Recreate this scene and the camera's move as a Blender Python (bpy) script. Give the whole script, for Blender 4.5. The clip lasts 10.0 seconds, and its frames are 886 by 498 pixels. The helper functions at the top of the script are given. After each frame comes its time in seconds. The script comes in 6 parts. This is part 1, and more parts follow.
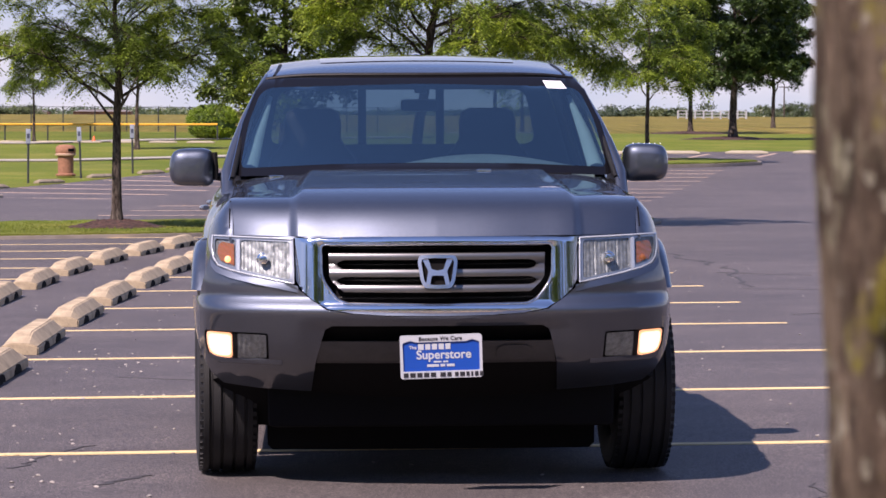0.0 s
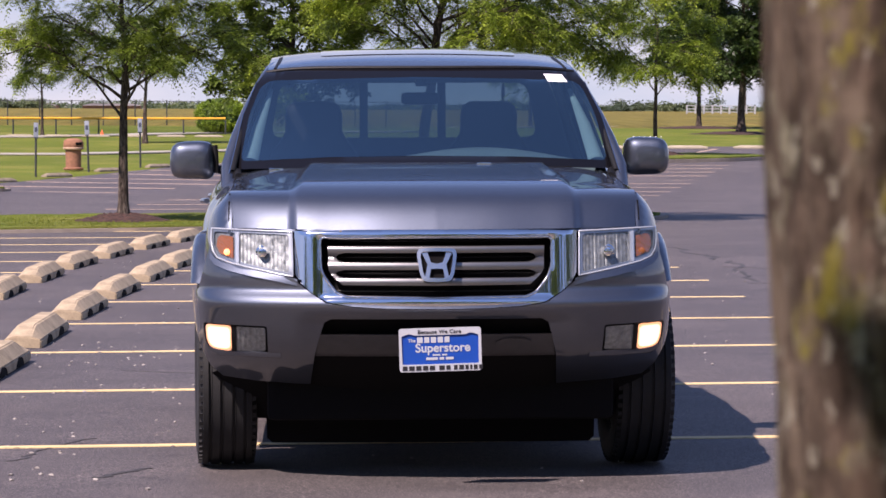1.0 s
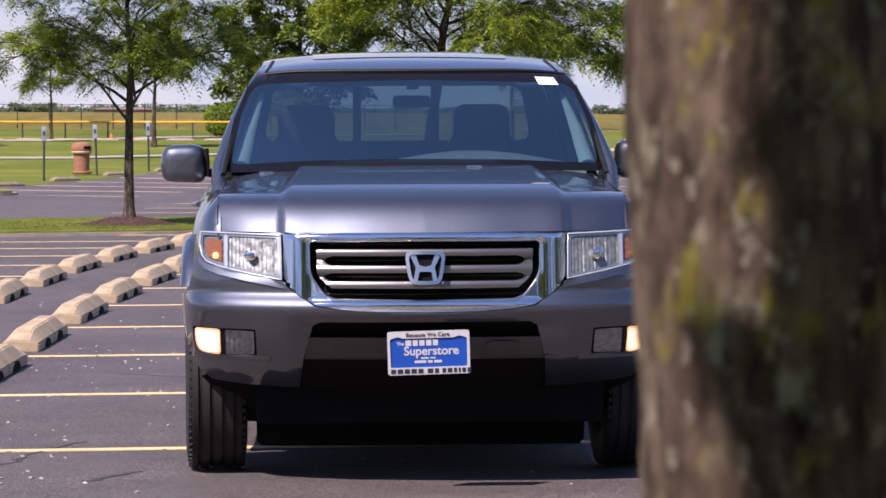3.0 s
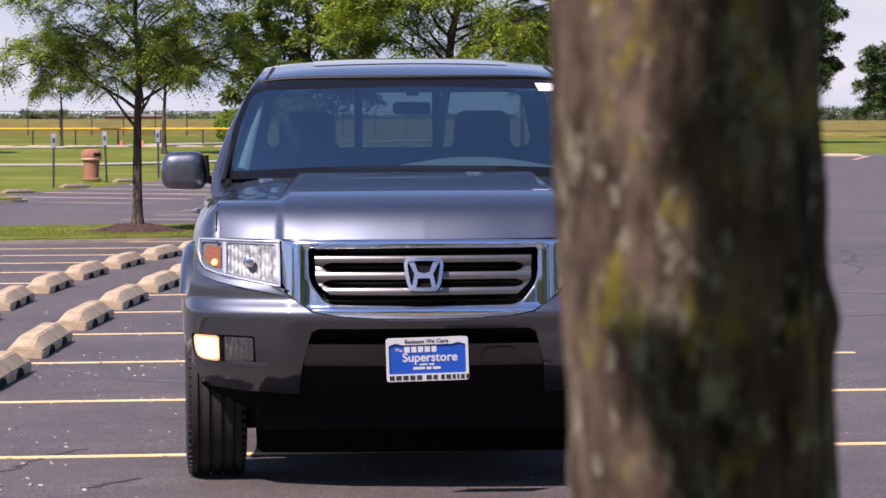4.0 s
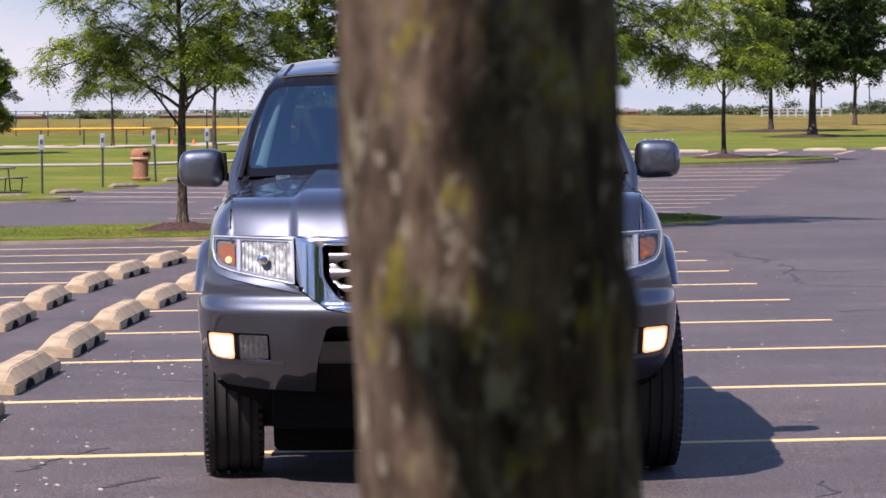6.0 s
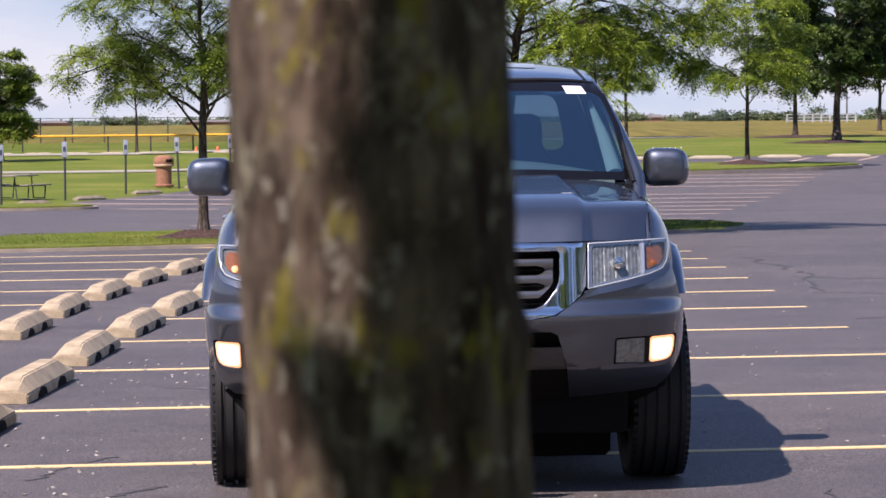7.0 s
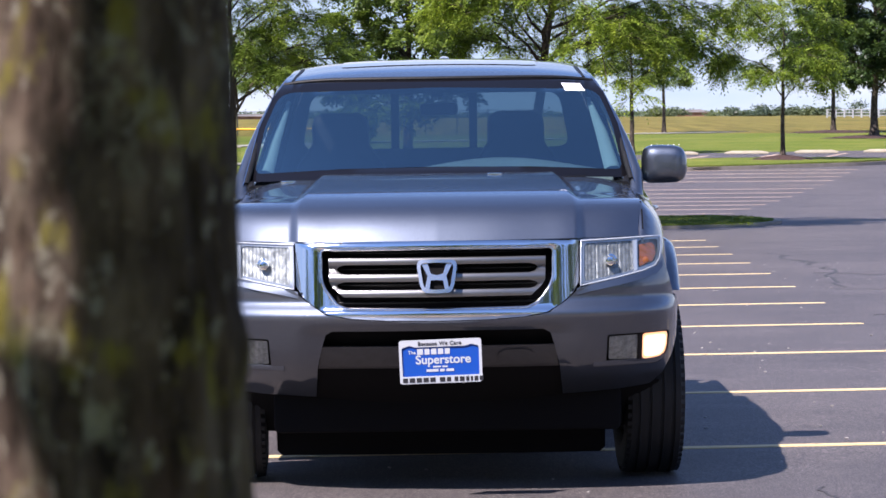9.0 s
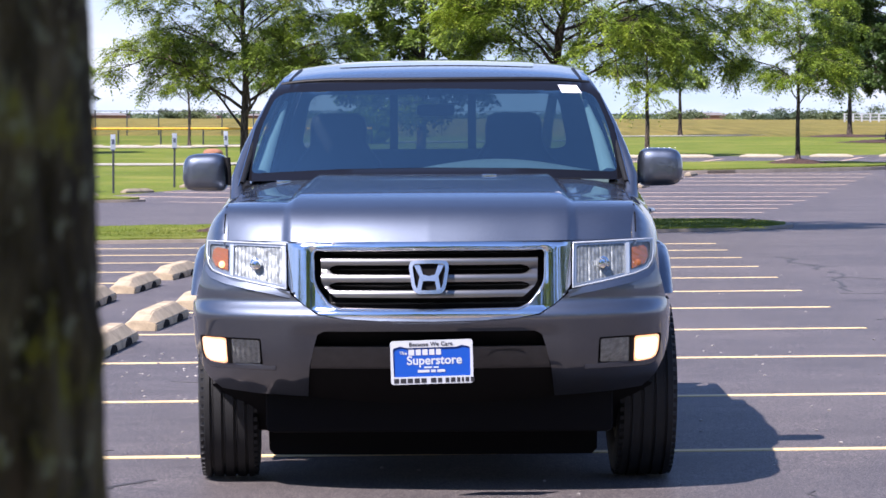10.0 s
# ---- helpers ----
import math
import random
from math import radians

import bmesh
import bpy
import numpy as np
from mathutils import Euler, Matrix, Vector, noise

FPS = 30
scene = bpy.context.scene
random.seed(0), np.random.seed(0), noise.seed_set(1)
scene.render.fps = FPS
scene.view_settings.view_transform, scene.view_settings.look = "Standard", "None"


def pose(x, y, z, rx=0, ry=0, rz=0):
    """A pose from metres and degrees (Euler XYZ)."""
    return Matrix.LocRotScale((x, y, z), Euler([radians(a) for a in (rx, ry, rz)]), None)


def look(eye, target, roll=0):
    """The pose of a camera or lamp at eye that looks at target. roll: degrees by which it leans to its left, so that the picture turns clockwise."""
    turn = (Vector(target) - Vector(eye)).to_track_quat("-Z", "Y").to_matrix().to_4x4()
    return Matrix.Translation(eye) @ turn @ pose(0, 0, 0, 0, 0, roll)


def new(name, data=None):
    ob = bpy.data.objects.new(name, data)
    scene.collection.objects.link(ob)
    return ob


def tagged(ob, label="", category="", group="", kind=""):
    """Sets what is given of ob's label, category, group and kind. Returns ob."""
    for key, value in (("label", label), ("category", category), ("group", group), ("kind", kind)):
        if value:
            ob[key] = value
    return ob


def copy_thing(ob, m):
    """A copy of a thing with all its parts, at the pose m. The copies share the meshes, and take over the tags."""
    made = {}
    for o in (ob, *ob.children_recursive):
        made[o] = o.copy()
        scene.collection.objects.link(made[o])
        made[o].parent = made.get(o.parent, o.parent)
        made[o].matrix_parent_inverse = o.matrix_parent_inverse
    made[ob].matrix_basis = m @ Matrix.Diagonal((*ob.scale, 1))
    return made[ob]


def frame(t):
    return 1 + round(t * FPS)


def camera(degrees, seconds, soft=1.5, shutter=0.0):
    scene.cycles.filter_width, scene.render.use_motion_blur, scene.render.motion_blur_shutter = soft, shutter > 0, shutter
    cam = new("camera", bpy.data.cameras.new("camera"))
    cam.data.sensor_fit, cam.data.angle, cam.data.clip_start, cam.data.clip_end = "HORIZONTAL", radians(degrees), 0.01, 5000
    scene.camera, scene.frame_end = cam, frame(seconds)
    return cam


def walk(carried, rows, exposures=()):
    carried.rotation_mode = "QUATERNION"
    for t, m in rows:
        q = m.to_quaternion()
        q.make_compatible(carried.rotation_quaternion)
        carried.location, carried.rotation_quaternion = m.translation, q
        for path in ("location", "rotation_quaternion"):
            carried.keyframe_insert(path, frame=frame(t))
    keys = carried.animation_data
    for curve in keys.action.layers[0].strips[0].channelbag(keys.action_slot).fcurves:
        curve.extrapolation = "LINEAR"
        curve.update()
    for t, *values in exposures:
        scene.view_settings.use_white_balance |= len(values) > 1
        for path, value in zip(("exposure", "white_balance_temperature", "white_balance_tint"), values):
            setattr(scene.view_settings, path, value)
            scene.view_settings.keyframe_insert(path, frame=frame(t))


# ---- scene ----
cam = camera(15.47, 10.0)
cam.data.dof.use_dof, cam.data.dof.focus_distance, cam.data.dof.aperture_fstop = True, 20.0, 20.0
# the slide past the near tree: seconds, place, then heading, tilt and lean in degrees
SLIDE = [
    (0, -0.4696, -12.4275, 1.4607, 2.2174, -2.3385, 0.202),
    (0.5, -0.4507, -12.4233, 1.4582, 2.1378, -2.4039, 0.248),
    (1, -0.4319, -12.4178, 1.4549, 2.0607, -2.4347, 0.280),
    (1.5, -0.4124, -12.4104, 1.4555, 1.9920, -2.4554, 0.231),
    (2, -0.3916, -12.4136, 1.4552, 1.9512, -2.4531, 0.203),
    (2.5, -0.3672, -12.4164, 1.4541, 1.9112, -2.4309, 0.191),
    (4, -0.2935, -12.4239, 1.4553, 1.6547, -2.2692, 0.094),
    (4.5, -0.2622, -12.4215, 1.4541, 1.4717, -2.2565, -0.050),
    (5, -0.2229, -12.4043, 1.4496, 1.2201, -2.2872, -0.180),
    (6.5, -0.0956, -12.3385, 1.4481, 0.4359, -2.3205, -0.424),
    (7, -0.0598, -12.3469, 1.4587, 0.2263, -2.2102, -0.455),
    (7.5, -0.0228, -12.3675, 1.4651, 0.0470, -2.1219, -0.440),
    (8, 0.0267, -12.3789, 1.4619, -0.1375, -2.1465, -0.485),
    (8.5, 0.0784, -12.3897, 1.4662, -0.3370, -2.2394, -0.525),
    (9, 0.1255, -12.3901, 1.4671, -0.4982, -2.2988, -0.398),
    (9.5, 0.1714, -12.3836, 1.4669, -0.6421, -2.3015, -0.199),
    (10, 0.2202, -12.3997, 1.4677, -0.7963, -2.2838, 0.083),
]


def slide_pose(x, y, z, heading, tilt, lean):
    eye = Vector((x, y, z))
    h, v = radians(heading), radians(tilt)
    way = Vector((math.sin(h) * math.cos(v), math.cos(h) * math.cos(v), math.sin(v)))
    return look(eye, eye + way, lean)


walk(cam, [(t, slide_pose(*row)) for t, *row in SLIDE], [(0, 0.67, 6830, 31), (5, 0.69, 6800, 29), (6.5, 0.70, 6720, 27), (8, 0.84, 6440, 22), (10, 1.15, 6200, 22)])

# ---- sky and sun ----
SUN = Vector((-0.55, -0.65, 1.0)).normalized()
world = bpy.data.worlds.new("world")
scene.world = world
world.use_nodes = True
wn, wl = world.node_tree.nodes, world.node_tree.links
sky = wn.new("ShaderNodeTexSky")
sky.sky_type, sky.sun_disc = "NISHITA", False
sky.sun_elevation = math.asin(SUN.z)
sky.sun_rotation = math.atan2(SUN.x, SUN.y)
sky.air_density, sky.dust_density, sky.ozone_density = 0.7, 0.0, 3.0
bg = wn["Background"]
bg.inputs[1].default_value = 0.14
# thin broken cloud over the whole sky
tc = wn.new("ShaderNodeTexCoord")
mp = wn.new("ShaderNodeMapping")
mp.inputs["Scale"].default_value = (1.6, 1.6, 5.0)
cn = wn.new("ShaderNodeTexNoise")
cn.inputs["Scale"].default_value, cn.inputs["Detail"].default_value = 4.5, 8
cr = wn.new("ShaderNodeValToRGB")
cr.color_ramp.elements[0].position, cr.color_ramp.elements[1].position = 0.44, 0.74
cm = wn.new("ShaderNodeMixRGB")
cm.inputs[2].default_value = (4.0, 4.1, 4.15, 1)
wl.new(tc.outputs["Generated"], mp.inputs[0])
wl.new(mp.outputs[0], cn.inputs["Vector"])
wl.new(cn.outputs["Fac"], cr.inputs[0])
# cloud thins out towards the zenith
sep = wn.new("ShaderNodeSeparateXYZ")
hi = wn.new("ShaderNodeMapRange")
hi.inputs[1].default_value, hi.inputs[2].default_value, hi.inputs[3].default_value, hi.inputs[4].default_value = 0.07, 0.25, 1.0, 0.0
cf = wn.new("ShaderNodeMath")
cf.operation = "MULTIPLY"
wl.new(tc.outputs["Generated"], sep.inputs[0])
wl.new(sep.outputs[2], hi.inputs[0])
wl.new(cr.outputs[0], cf.inputs[0])
wl.new(hi.outputs[0], cf.inputs[1])
wl.new(cf.outputs[0], cm.inputs[0])
haze = wn.new("ShaderNodeMixRGB")
haze.blend_type = "DARKEN"
haze.inputs[0].default_value = 1.0
deep = wn.new("ShaderNodeMapRange")
deep.inputs[1].default_value, deep.inputs[2].default_value = 0.06, 0.30
cap = wn.new("ShaderNodeMixRGB")
cap.inputs[1].default_value, cap.inputs[2].default_value = (2.3, 2.95, 3.6, 1), (0.95, 1.80, 3.70, 1)
wl.new(sep.outputs[2], deep.inputs[0])
wl.new(deep.outputs[0], cap.inputs[0])
wl.new(cap.outputs[0], haze.inputs[2])
wl.new(sky.outputs[0], haze.inputs[1])
wl.new(haze.outputs[0], cm.inputs[1])
wl.new(cm.outputs[0], bg.inputs[0])

sun = new("sun", bpy.data.lights.new("sun", "SUN"))
sun.data.energy, sun.data.angle, sun.data.color = 5.0, radians(0.5), (1.0, 0.95, 0.87)
sun.matrix_world = look(SUN * 30, (0, 0, 0))


# ---- materials ----
def nodes_of(name):
    m = bpy.data.materials.new(name)
    m.use_nodes = True
    nt = m.node_tree
    return m, nt.nodes, nt.links, nt.nodes["Principled BSDF"]


def ramp(n, l, source, stops):
    r = n.new("ShaderNodeValToRGB")
    while len(r.color_ramp.elements) < len(stops):
        r.color_ramp.elements.new(0.5)
    for e, (p, c) in zip(r.color_ramp.elements, stops):
        e.position, e.color = p, (*c, 1) if len(c) == 3 else c
    l.new(source, r.inputs[0])
    return r.outputs[0]


def noise_tex(n, l, scale, detail=4, vec=None, rough=0.55):
    t = n.new("ShaderNodeTexNoise")
    t.inputs["Scale"].default_value, t.inputs["Detail"].default_value = scale, detail
    t.inputs["Roughness"].default_value = rough
    if vec is not None:
        l.new(vec, t.inputs["Vector"])
    return t.outputs["Fac"]


def mixed(n, l, a, b, fac, kind="MIX"):
    m = n.new("ShaderNodeMixRGB")
    m.blend_type = kind
    for i, v in ((0, fac), (1, a), (2, b)):
        if isinstance(v, (int, float)):
            m.inputs[i].default_value = v
        elif isinstance(v, tuple):
            m.inputs[i].default_value = (*v, 1)
        else:
            l.new(v, m.inputs[i])
    return m.outputs[0]


def coords(n, l, scale=(1, 1, 1), kind="Object"):
    c = n.new("ShaderNodeTexCoord")
    m = n.new("ShaderNodeMapping")
    m.inputs["Scale"].default_value = scale
    l.new(c.outputs[kind], m.inputs[0])
    return m.outputs[0]


def bump(n, l, b, height, strength=0.3, dist=0.01):
    k = n.new("ShaderNodeBump")
    k.inputs["Strength"].default_value, k.inputs["Distance"].default_value = strength, dist
    l.new(height, k.inputs["Height"])
    l.new(k.outputs[0], b.inputs["Normal"])


def plain(name, c, rough=0.5, metal=0.0, vary=0.25, scale=8.0, fine=60.0, bumps=0.1, coat=0.0, stretch=(1, 1, 1)):
    """A surface of one kind, varied at two scales."""
    m, n, l, b = nodes_of(name)
    v = coords(n, l, stretch)
    big, small = noise_tex(n, l, scale, 5, v), noise_tex(n, l, fine, 3, v)
    lo, hi = tuple(x * (1 - vary) for x in c), tuple(min(1, x * (1 + vary)) for x in c)
    col = ramp(n, l, big, [(0.3, lo), (0.7, hi)])
    col = mixed(n, l, col, ramp(n, l, small, [(0.35, (0.75, 0.75, 0.75)), (0.65, (1.0, 1.0, 1.0))]), min(1.0, vary * 2), "MULTIPLY")
    l.new(col, b.inputs["Base Color"])
    b.inputs["Roughness"].default_value, b.inputs["Metallic"].default_value = rough, metal
    b.inputs["Coat Weight"].default_value = coat
    b.inputs["Coat Roughness"].default_value = 0.03
    if bumps:
        bump(n, l, b, small, bumps, 0.004)
    return m


def simple(name, c, rough=0.5, metal=0.0, coat=0.0):
    m, n, l, b = nodes_of(name)
    b.inputs["Base Color"].default_value = (*c, 1)
    b.inputs["Roughness"].default_value, b.inputs["Metallic"].default_value = rough, metal
    b.inputs["Coat Weight"].default_value = coat
    return m


def glowing(name, c, strength):
    m, n, l, b = nodes_of(name)
    b.inputs["Base Color"].default_value = (0.35, 0.33, 0.3, 1)
    b.inputs["Emission Color"].default_value = (*c, 1)
    b.inputs["Emission Strength"].default_value = strength
    b.inputs["Roughness"].default_value = 0.2
    return m


def glass(name, tint, gloss=1.0, ior=1.5):
    """Thin clear sheet: lets light straight through, reflects by angle."""
    m, n, l, b = nodes_of(name)
    n.remove(b)
    tr, gl, mx, fr = n.new("ShaderNodeBsdfTransparent"), n.new("ShaderNodeBsdfGlossy"), n.new("ShaderNodeMixShader"), n.new("ShaderNodeLayerWeight")
    grazing, gain = n.new("ShaderNodeMath"), n.new("ShaderNodeMath")
    head_on = ((ior - 1) / (ior + 1)) ** 2
    tr.inputs[0].default_value = (*tint, 1)
    gl.inputs[0].default_value = (*gloss, 1) if isinstance(gloss, tuple) else (gloss, gloss, gloss, 1)
    gl.inputs["Roughness"].default_value = 0.0
    # the same reflection from both sides of the sheet
    fr.inputs["Blend"].default_value = 0.5
    grazing.operation, grazing.inputs[1].default_value = "POWER", 5.0
    gain.operation, gain.inputs[1].default_value, gain.inputs[2].default_value = "MULTIPLY_ADD", 1 - head_on, head_on
    l.new(fr.outputs["Facing"], grazing.inputs[0])
    l.new(grazing.outputs[0], gain.inputs[0])
    l.new(gain.outputs[0], mx.inputs[0])
    l.new(tr.outputs[0], mx.inputs[1])
    l.new(gl.outputs[0], mx.inputs[2])
    l.new(mx.outputs[0], n["Material Output"].inputs[0])
    return m


def paint_material():
    m, n, l, b = nodes_of("steel_grey_paint")
    v = coords(n, l)
    flake = noise_tex(n, l, 900, 2, v)
    dust = noise_tex(n, l, 5, 6, v)
    col = ramp(n, l, flake, [(0.3, (0.058, 0.068, 0.090)), (0.7, (0.142, 0.164, 0.208))])
    l.new(mixed(n, l, col, (0.16, 0.155, 0.15), ramp(n, l, dust, [(0.5, (0, 0, 0)), (0.85, (0.12, 0.12, 0.12))])), b.inputs["Base Color"])
    b.inputs["Metallic"].default_value, b.inputs["Roughness"].default_value = 1.0, 0.48
    b.inputs["Coat Weight"].default_value, b.inputs["Coat Roughness"].default_value = 1.0, 0.02
    b.inputs["Coat IOR"].default_value = 1.75
    return m


def asphalt_material():
    m, n, l, b = nodes_of("asphalt")
    v = coords(n, l)
    patch, mid, grit = noise_tex(n, l, 0.25, 6, v), noise_tex(n, l, 2.2, 6, v), noise_tex(n, l, 120, 3, v, 0.7)
    long = noise_tex(n, l, 0.6, 5, coords(n, l, (0.25, 2.5, 1)))
    col = ramp(n, l, grit, [(0.37, (0.030, 0.027, 0.028)), (0.51, (0.086, 0.077, 0.078)), (0.66, (0.285, 0.252, 0.228))])
    col = mixed(n, l, col, ramp(n, l, patch, [(0.3, (0.72, 0.72, 0.75)), (0.7, (1.2, 1.17, 1.15))]), 0.8, "MULTIPLY")
    col = mixed(n, l, col, ramp(n, l, mid, [(0.35, (0.8, 0.8, 0.82)), (0.65, (1.12, 1.1, 1.1))]), 0.7, "MULTIPLY")
    col = mixed(n, l, col, ramp(n, l, long, [(0.4, (0.85, 0.85, 0.85)), (0.7, (1.1, 1.1, 1.1))]), 0.6, "MULTIPLY")
    col = mixed(n, l, col, ramp(n, l, noise_tex(n, l, 26, 5, v, 0.7), [(0.36, (0.78, 0.78, 0.8)), (0.64, (1.2, 1.2, 1.18))]), 0.8, "MULTIPLY")
    # small pale chips and crumbs
    vo = n.new("ShaderNodeTexVoronoi")
    vo.inputs["Scale"].default_value = 9.0
    l.new(v, vo.inputs["Vector"])
    chip = ramp(n, l, vo.outputs["Distance"], [(0.0, (1, 1, 1)), (0.055, (0, 0, 0))])
    keep = ramp(n, l, noise_tex(n, l, 1.1, 4, v), [(0.46, (0, 0, 0)), (0.58, (0.9, 0.9, 0.9))])
    col = mixed(n, l, col, (0.34, 0.31, 0.28), mixed(n, l, chip, keep, 1.0, "MULTIPLY"))
    l.new(col, b.inputs["Base Color"])
    b.inputs["Roughness"].default_value = 0.62
    b.inputs["Specular IOR Level"].default_value = 0.27
    bump(n, l, b, grit, 0.5, 0.004)
    return m


def grass_material(name, a, c, dry, amount, streak=0.0):
    m, n, l, b = nodes_of(name)
    v = coords(n, l)
    col = ramp(n, l, noise_tex(n, l, 30, 4, v), [(0.3, a), (0.7, c)])
    dryness = ramp(n, l, noise_tex(n, l, 0.35, 6, v), [(0.45, (0, 0, 0)), (0.75, (amount, amount, amount))])
    col = mixed(n, l, col, dry, dryness)
    col = mixed(n, l, col, ramp(n, l, noise_tex(n, l, 0.09, 4, v), [(0.35, (0.8, 0.85, 0.8)), (0.65, (1.15, 1.1, 1.05))]), 0.8, "MULTIPLY")
    if streak:
        # swathes and seed heads, stretched along y to fit the camera's low view
        col = mixed(n, l, col, ramp(n, l, noise_tex(n, l, 1.0, 6, coords(n, l, (1.1, 0.035, 1)), 0.7), [(0.36, (0.52, 0.55, 0.50)), (0.62, (1.25, 1.18, 1.1))]), streak, "MULTIPLY")
    l.new(col, b.inputs["Base Color"])
    b.inputs["Roughness"].default_value = 0.9
    b.inputs["Specular IOR Level"].default_value = 0.1
    bump(n, l, b, noise_tex(n, l, 60, 3, v), 0.6, 0.03)
    return m


def leaf_material(name, a, c, light=0.35, clump=0.9):
    m, n, l, b = nodes_of(name)
    g = n.new("ShaderNodeNewGeometry")
    col = ramp(n, l, g.outputs["Random Per Island"], [(0.0, a), (0.6, c), (1.0, tuple(min(1, x * 1.35) for x in c))])
    # whole boughs run lighter and yellower, or deeper green
    col = mixed(n, l, col, ramp(n, l, noise_tex(n, l, clump, 3, coords(n, l)), [(0.34, (0.60, 0.66, 0.72)), (0.50, (0.98, 0.98, 0.95)), (0.66, (1.45, 1.32, 0.95))]), 1.0, "MULTIPLY")
    l.new(col, b.inputs["Base Color"])
    b.inputs["Roughness"].default_value = 0.42
    b.inputs["Specular IOR Level"].default_value = 0.35
    tl, mx = n.new("ShaderNodeBsdfTranslucent"), n.new("ShaderNodeMixShader")
    l.new(mixed(n, l, col, (1.25, 1.45, 0.5), 0.6, "MULTIPLY"), tl.inputs[0])
    mx.inputs[0].default_value = light
    l.new(b.outputs[0], mx.inputs[1])
    l.new(tl.outputs[0], mx.inputs[2])
    l.new(mx.outputs[0], n["Material Output"].inputs[0])
    return m


def bark_material(name, a, c, lichen=0.0, scale=1.0):
    m, n, l, b = nodes_of(name)
    v = coords(n, l, (1, 1, 0.30))
    w = coords(n, l, (1, 1, 0.65))
    ridge = noise_tex(n, l, 44 * scale, 8, coords(n, l, (1, 1, 0.30)), 0.68)
    col = ramp(n, l, ridge, [(0.36, tuple(x * 0.30 for x in a)), (0.49, a), (0.64, c)])
    col = mixed(n, l, col, ramp(n, l, noise_tex(n, l, 17 * scale, 6, v, 0.6), [(0.36, (0.45, 0.40, 0.38)), (0.64, (1.25, 1.2, 1.14))]), 0.9, "MULTIPLY")
    if lichen:
        # reddish raw bark, grey-green crusts, yellow dust, dark pits
        red = ramp(n, l, noise_tex(n, l, 10, 4, v), [(0.52, (0, 0, 0)), (0.68, (0.6, 0.6, 0.6))])
        col = mixed(n, l, col, (0.125, 0.070, 0.050), red)
        where = ramp(n, l, noise_tex(n, l, 13, 5, w, 0.6), [(0.48, (0, 0, 0)), (0.62, (lichen,) * 3)])
        crust = ramp(n, l, noise_tex(n, l, 48, 5, w, 0.6), [(0.49, (0, 0, 0)), (0.60, (1, 1, 1))])
        col = mixed(n, l, col, (0.245, 0.228, 0.165), mixed(n, l, crust, where, 1.0, "MULTIPLY"))
        pale = ramp(n, l, noise_tex(n, l, 70, 3, w, 0.5), [(0.60, (0, 0, 0)), (0.66, (lichen * 0.7,) * 3)])
        col = mixed(n, l, col, (0.27, 0.245, 0.20), pale)
        dusty = ramp(n, l, noise_tex(n, l, 21, 5, coords(n, l, (1.2, 1.2, 0.8)), 0.65), [(0.57, (0, 0, 0)), (0.66, (lichen * 0.85,) * 3)])
        col = mixed(n, l, col, (0.175, 0.150, 0.022), dusty)
        pit = ramp(n, l, noise_tex(n, l, 27, 5, coords(n, l, (1.1, 1.1, 0.35)), 0.6), [(0.35, (0.8, 0.8, 0.8)), (0.43, (0, 0, 0))])
        col = mixed(n, l, col, (0.045, 0.033, 0.026), pit)
    l.new(col, b.inputs["Base Color"])
    b.inputs["Roughness"].default_value = 0.9
    b.inputs["Specular IOR Level"].default_value = 0.12
    bump(n, l, b, ridge, 0.9, 0.012)
    return m


def matte(m, spec):
    m.node_tree.nodes["Principled BSDF"].inputs["Specular IOR Level"].default_value = spec
    return m


PAINT = paint_material()
ASPHALT = asphalt_material()
CHROME = simple("chrome", (0.75, 0.76, 0.78), 0.06, 1.0)
BADGE = simple("badge_chrome", (0.58, 0.575, 0.565), 0.22, 1.0)
SATIN = plain("satin_silver", (0.21, 0.21, 0.215), 0.36, 0.9, 0.05, 20, 400, 0.0)
BLACK = plain("black_plastic", (0.008, 0.008, 0.009), 0.55, 0, 0.3, 20, 200, 0.1)
# near-black for mesh and undersides; also paints the shade inside gaps
VOID = matte(simple("mesh_and_shade_black", (0.0075, 0.0072, 0.0078), 0.9), 0.08)
matte(BLACK, 0.25)
RUBBER = plain("tyre_rubber", (0.011, 0.011, 0.012), 0.75, 0, 0.3, 12, 150, 0.25)
RIM = plain("alloy_rim", (0.42, 0.42, 0.43), 0.3, 0.9, 0.1, 10, 80, 0.0)
WINDSHIELD = glass("windshield_glass", (0.42, 0.58, 0.62), (0.66, 0.93, 1.0), 3.3)
PRIVACY = glass("privacy_glass", (0.05, 0.055, 0.06), 0.2, 1.3)
TINTED = glass("tinted_glass", (0.30, 0.34, 0.36), 0.9, 1.5)
FRONT_TINT = glass("front_side_glass", (0.10, 0.11, 0.12), 0.15, 1.3)
LENS = glass("lamp_lens", (0.93, 0.95, 0.95), 1.0, 1.45)
FRIT = matte(simple("black_glass_border", (0.006, 0.006, 0.008), 0.08), 0.3)
LAMP_REFLECT = plain("lamp_reflector", (0.24, 0.255, 0.26), 0.5, 0.65, 0.40, 45, 160, 0.2)
FOG_REFLECT = plain("fog_reflector", (0.34, 0.345, 0.34), 0.45, 0.25, 0.35, 45, 160, 0.2)
LAMP_WHITE = simple("pale_lamp_bezel", (0.50, 0.53, 0.57), 0.25, 0.4)
LAMP_GREY = simple("grey_lamp_bezel", (0.36, 0.38, 0.41), 0.3, 0.8)
AMBER = simple("amber_lens", (0.24, 0.075, 0.018), 0.15, 0.0, 1.0)
